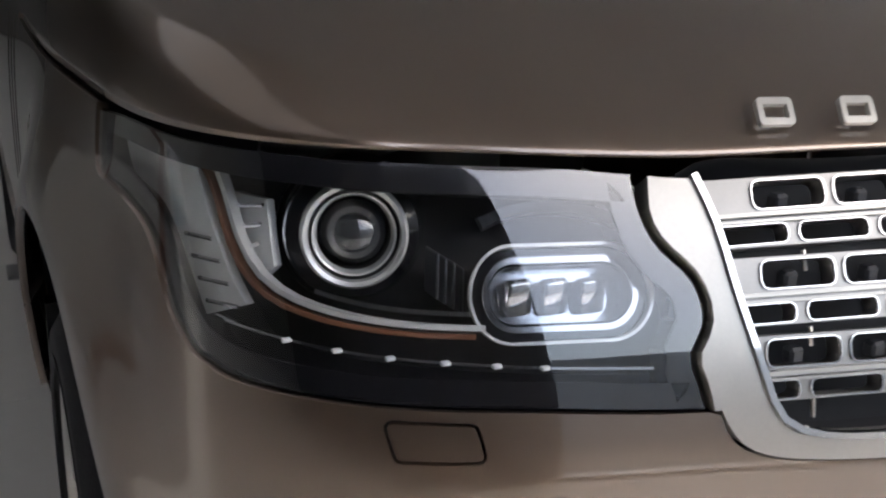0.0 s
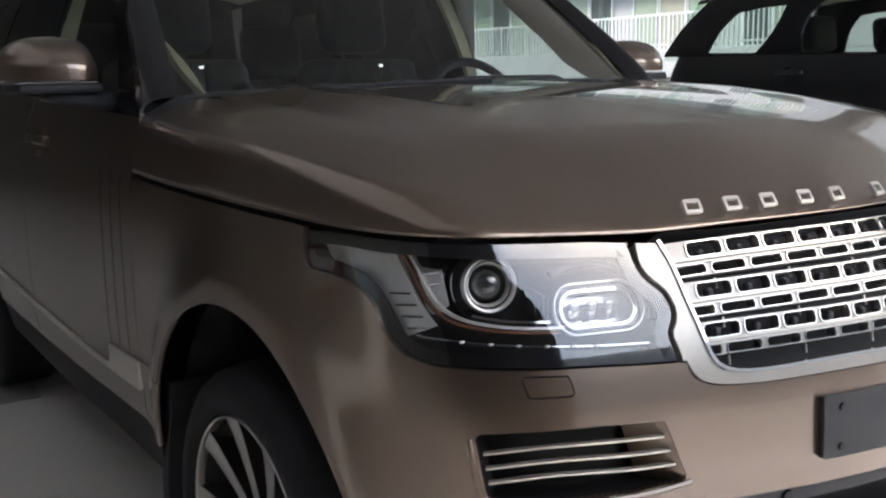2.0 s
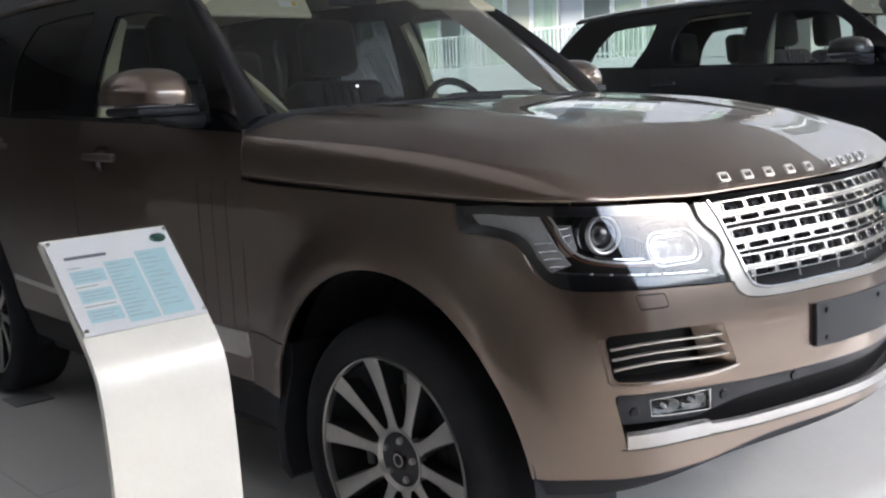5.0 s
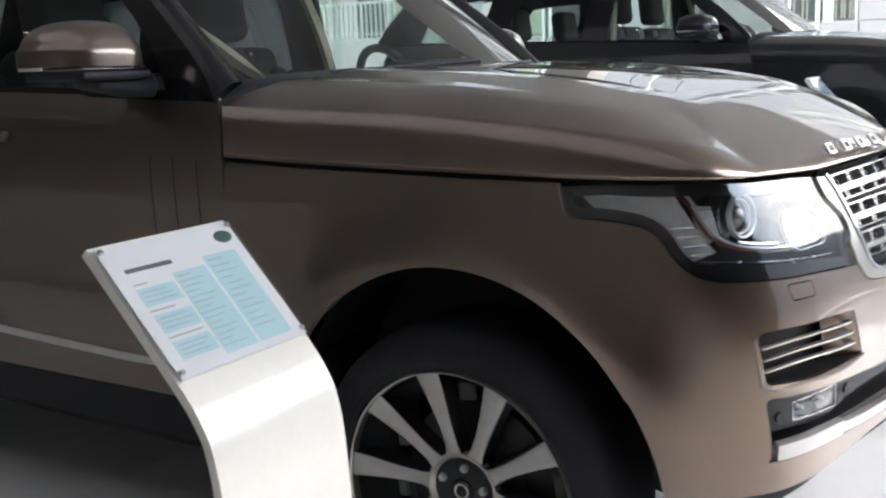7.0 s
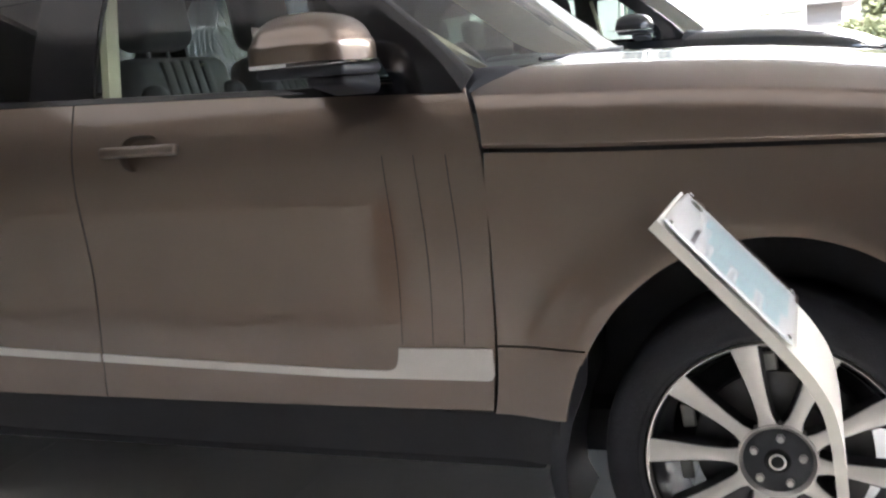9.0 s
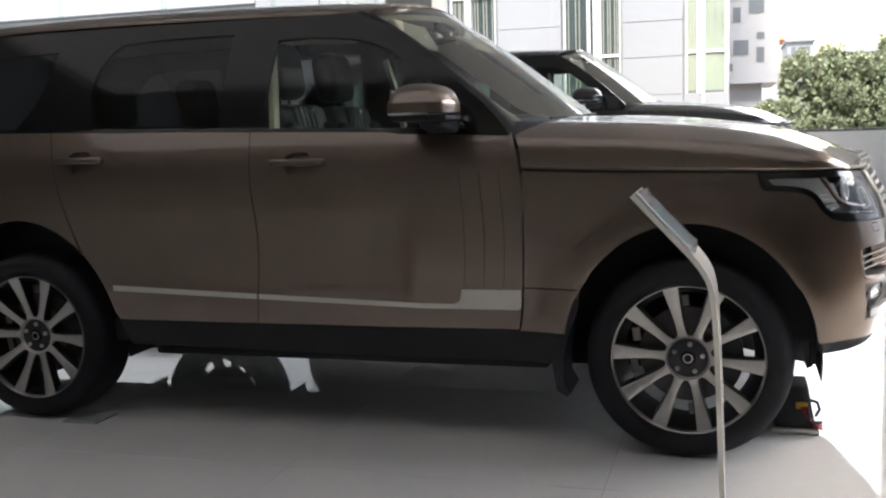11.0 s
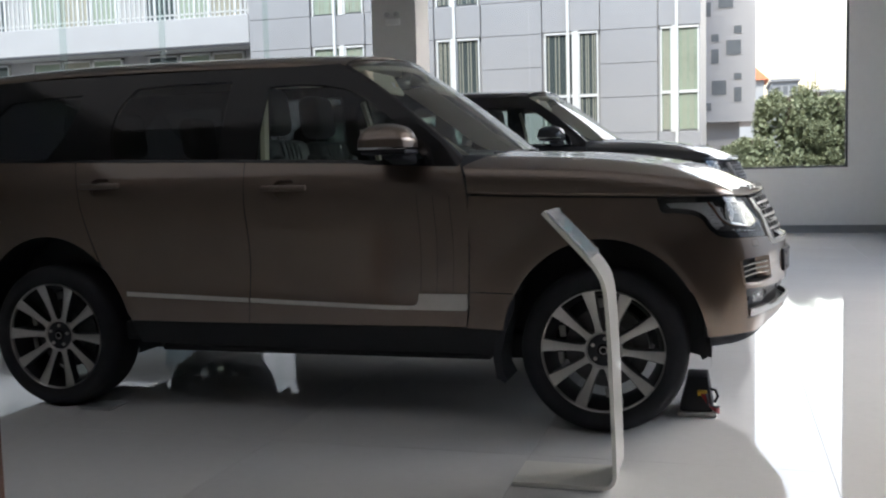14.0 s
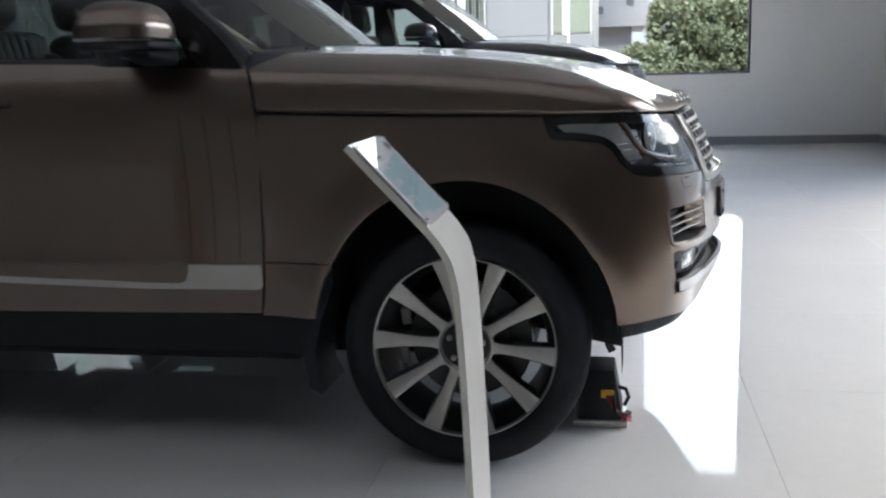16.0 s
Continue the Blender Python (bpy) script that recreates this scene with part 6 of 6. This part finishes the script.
# ---- information stands ----
def build_stand(place):
    """A bent white steel sheet with a printed card under clear acrylic."""
    st = tagged(new("information_stand"), "bent white steel information stand with a printed card", "stand", "information stands")
    st.location = place
    prof = [(-.24, .012), (.105, .012), (.135, .018), (.152, .038), (.157, .065), (.150, .30), (.140, .60), (.130, .75), (.116, .815), (.084, .868), (-.104, 1.070)]
    line = []
    p = np.array(prof)
    d = np.r_[0, np.cumsum(np.hypot(*np.diff(p, axis=0).T))]
    q = np.r_[np.linspace(0, d[1], 6), np.linspace(d[1], d[4], 10)[1:], np.linspace(d[4], d[7], 10)[1:], np.linspace(d[7], d[9], 12)[1:], np.linspace(d[9], d[10], 6)[1:]]
    line = np.c_[np.interp(q, d, p[:, 0]), np.interp(q, d, p[:, 1])]
    for _ in range(2):
        line[1:-1] = (line[:-2] + 2 * line[1:-1] + line[2:]) / 4
    bm = bmesh.new()
    rows = []
    t = np.gradient(line, axis=0)
    t /= np.hypot(*t.T)[:, None]
    for (x, z), (tx, tz) in zip(line, t):
        nx, nz = tz * .008, -tx * .008
        rows.append([bm.verts.new(v) for v in ((x + nx, -.14, z + nz), (x + nx, .14, z + nz), (x - nx, .14, z - nz), (x - nx, -.14, z - nz))])
    for a, b in zip(rows, rows[1:]):
        for j in range(4):
            bm.faces.new((a[j], a[(j + 1) % 4], b[(j + 1) % 4], b[j]))
    bm.faces.new(rows[0])
    bm.faces.new(rows[-1])
    part("sheet", bm, WHITE_STEEL, st, smooth=True)
    return st


def finish_stand(st):
    a, b = Vector((-.104, 0, 1.070)), Vector((.084, 0, .868))
    along = (b - a).normalized()
    nrm = Vector((-along.z, 0, along.x))
    nrm = nrm if nrm.z > 0 else -nrm
    length = (b - a).length - .035
    m = Matrix((( 0, along.x, nrm.x, 0), (1, 0, 0, 0), (0, along.z, nrm.z, 0), (0, 0, 0, 1)))
    m.translation = a + along * .004 + nrm * .012
    # local: x across the stand (world y), y down the slope, z out of the face
    card = part("card", box_bm(-.136, .136, .004, length, .0005, .0025), PAPER, st, "white printed card")
    card.matrix_basis = m
    def p(name, x0, x1, y0, y1, mat, lift=.0026):
        return part(name, box_bm(x0, x1, y0 * .93, y1 * .93, lift, lift + .0004), mat, card)
    p("title_bar", -.110, -.020, .052, .060, INK)
    for k in range(3):
        y = .092 + .052 * k
        p("text_bar", -.112, -.085 + .02 * k, y - .010, y - .0075, PRINT_GREY)
        p("blue_block", -.112, -.040, y, y + .034, PAPER_BLUE)
        for i in range(3):
            p("text_bar", -.106, -.060 + .006 * ((i + k) % 3), y + .007 + .009 * i, y + .0085 + .009 * i, PRINT_GREY, .0031)
    p("blue_block", -.034, .034, .078, .245, PAPER_BLUE)
    p("blue_block", .040, .112, .062, .245, PAPER_BLUE)
    for k in range(14):
        p("text_bar", -.031, -.002 + .011 * (k * 5 % 3), .086 + .011 * k, .0876 + .011 * k, PRINT_GREY, .0031)
    for k in range(12):
        p("text_bar", .046, .075 + .011 * (k * 7 % 3), .072 + .013 * k, .0736 + .013 * k, PRINT_GREY, .0031)
    bdg = part("badge", lathe_bm([(0, .0030), (.014, .0030), (.0145, .0022)], 28, axis="z"), BADGE_GREEN, card, "plain dark green oval")
    bdg.location, bdg.scale = (.108, .030, 0), (1.35, .85, 1)
    ac = part("acrylic_cover", box_bm(-.139, .139, .0, length + .004, .0035, .0065, .001, 1), ACRYLIC, st, "clear acrylic cover")
    ac.matrix_basis = m
    ac.visible_shadow = False
    for x in (-.130, .130):
        for y in (.012, length - .010):
            s = part("screw", lathe_bm([(0, .0085), (.004, .0085), (.005, .006)], 14, axis="z"), CHROME, ac)
            s.location = (x, y, 0)


st = build_stand((0, -1.62, 0))
finish_stand(st)
copy_thing(st, pose(-.003, 3.17, 0.0) @ Matrix.Diagonal((1, 1, 1.085, 1)))

# ---- desk at the side ----
desk = tagged(new("reception_desk"), "walnut veneered reception desk with a flat top", "desk")
part("side_panel", box_bm(-1.668, -1.637, -3.12, -2.895, 0, .995, .003, 1), WOOD, desk)
part("side_panel", box_bm(-4.60, -4.569, -3.12, -2.895, 0, .995, .003, 1), WOOD, desk)
part("rear_panel", box_bm(-4.567, -1.670, -3.12, -3.09, 0, .994, .003, 1), WOOD, desk)
part("front_panel", box_bm(-4.567, -1.670, -2.925, -2.90, .10, .994, .003, 1), PANEL_PALE, desk, "pale laminate front panel")
part("plinth", box_bm(-4.567, -1.670, -2.96, -2.93, 0, .10), BASE_GREY, desk, "recessed grey plinth")
part("top", box_bm(-4.62, -1.622, -3.14, -2.88, .996, 1.033, .003, 1), WOOD, desk)

# ---- battery booster behind the front wheel ----
bo = tagged(new("jump_starter"), "black jump starter pack with red and black cables", "jump starter")
bo.location = (.43, -.46, 0)
part("base_tray", box_bm(-.095, .09, -.12, .12, .0, .022, .006, 2), WHITE_STEEL, bo, "pale base tray", smooth=True)
bm = box_bm(-.085, .075, -.11, .11, .0225, .195, .012, 2)
for v in bm.verts:
    if v.co.z > .09:
        v.co.x = v.co.x * .62 + .004
        v.co.y *= .8
part("case", bm, PLASTIC, bo, smooth=True)
part("clamp_holder", box_bm(.0, .045, -.116, -.085, .105, .13, .004, 1), YELLOW, bo, "yellow clamp holder", smooth=True)
for k, mt in enumerate((RED_CABLE, RED_CABLE, PLASTIC)):
    tube("cable", [(.02 + .012 * k, -.115, .115), (.05, -.13 - .01 * k, .07), (.085, -.125, .035 + .01 * k), (.10, -.09, .02 + .014 * k), (.09, -.03, .03)], .006, mt, bo, n=7, up=(.3, .2, 1))
tube("handle", [(.05, -.05, .13), (.085, -.05, .12), (.095, -.05, .09), (.08, -.05, .06)], .007, PLASTIC, bo, n=7, up=(0, 1, 0))

# ---- pad by the rear wheel ----
pad = tagged(new("floor_pad"), "thin grey rubber pad on the floor by the rear wheel", "pad")
part("plate", box_bm(-2.76, -2.58, -1.00, -.82, 0, .008, .003, 1), BASE_GREY, pad)
part("rib", box_bm(-2.75, -2.59, -.99, -.975, .0081, .012, .001, 1), BASE_GREY, pad)

# ---- emergency light on the column ----
em = tagged(new("emergency_light"), "small white twin-head emergency light on the column", "lamp")
part("case", box_bm(-4.80, -4.56, 10.13, 10.2, 3.52, 3.62, .01, 2), WHITE_FRAME, em, smooth=True)
for x in (-4.76, -4.60):
    part("lamp_head", lathe_bm([(0, -.05), (.035, -.05), (.045, -.03), (.04, .02), (.02, .04)], 20, centre=(x, 10.13, 3.69)), PANEL_GREY, em, smooth=True)

# ---- polished floor tiles ----
PITCH, GX, GY = 1.22, -.25, -.12
shared = box_bm(-PITCH / 2 + .001, PITCH / 2 - .001, -PITCH / 2 + .001, PITCH / 2 - .001, -.004, 0)
tile0 = None
for i in range(-14, 5):
    for j in range(-8, 11):
        x, y = GX + PITCH * (i + .5), GY + PITCH * (j + .5)
        if X0 - .3 < x < X1 + .5 and Y0 - .3 < y < Y1 + .5:
            if tile0 is None:
                ob = part("tile", shared, TILE, floor)
                tile0 = ob.data
            else:
                ob = new("tile", tile0)
                ob.parent = floor
            ob.location = (x, y, 0)
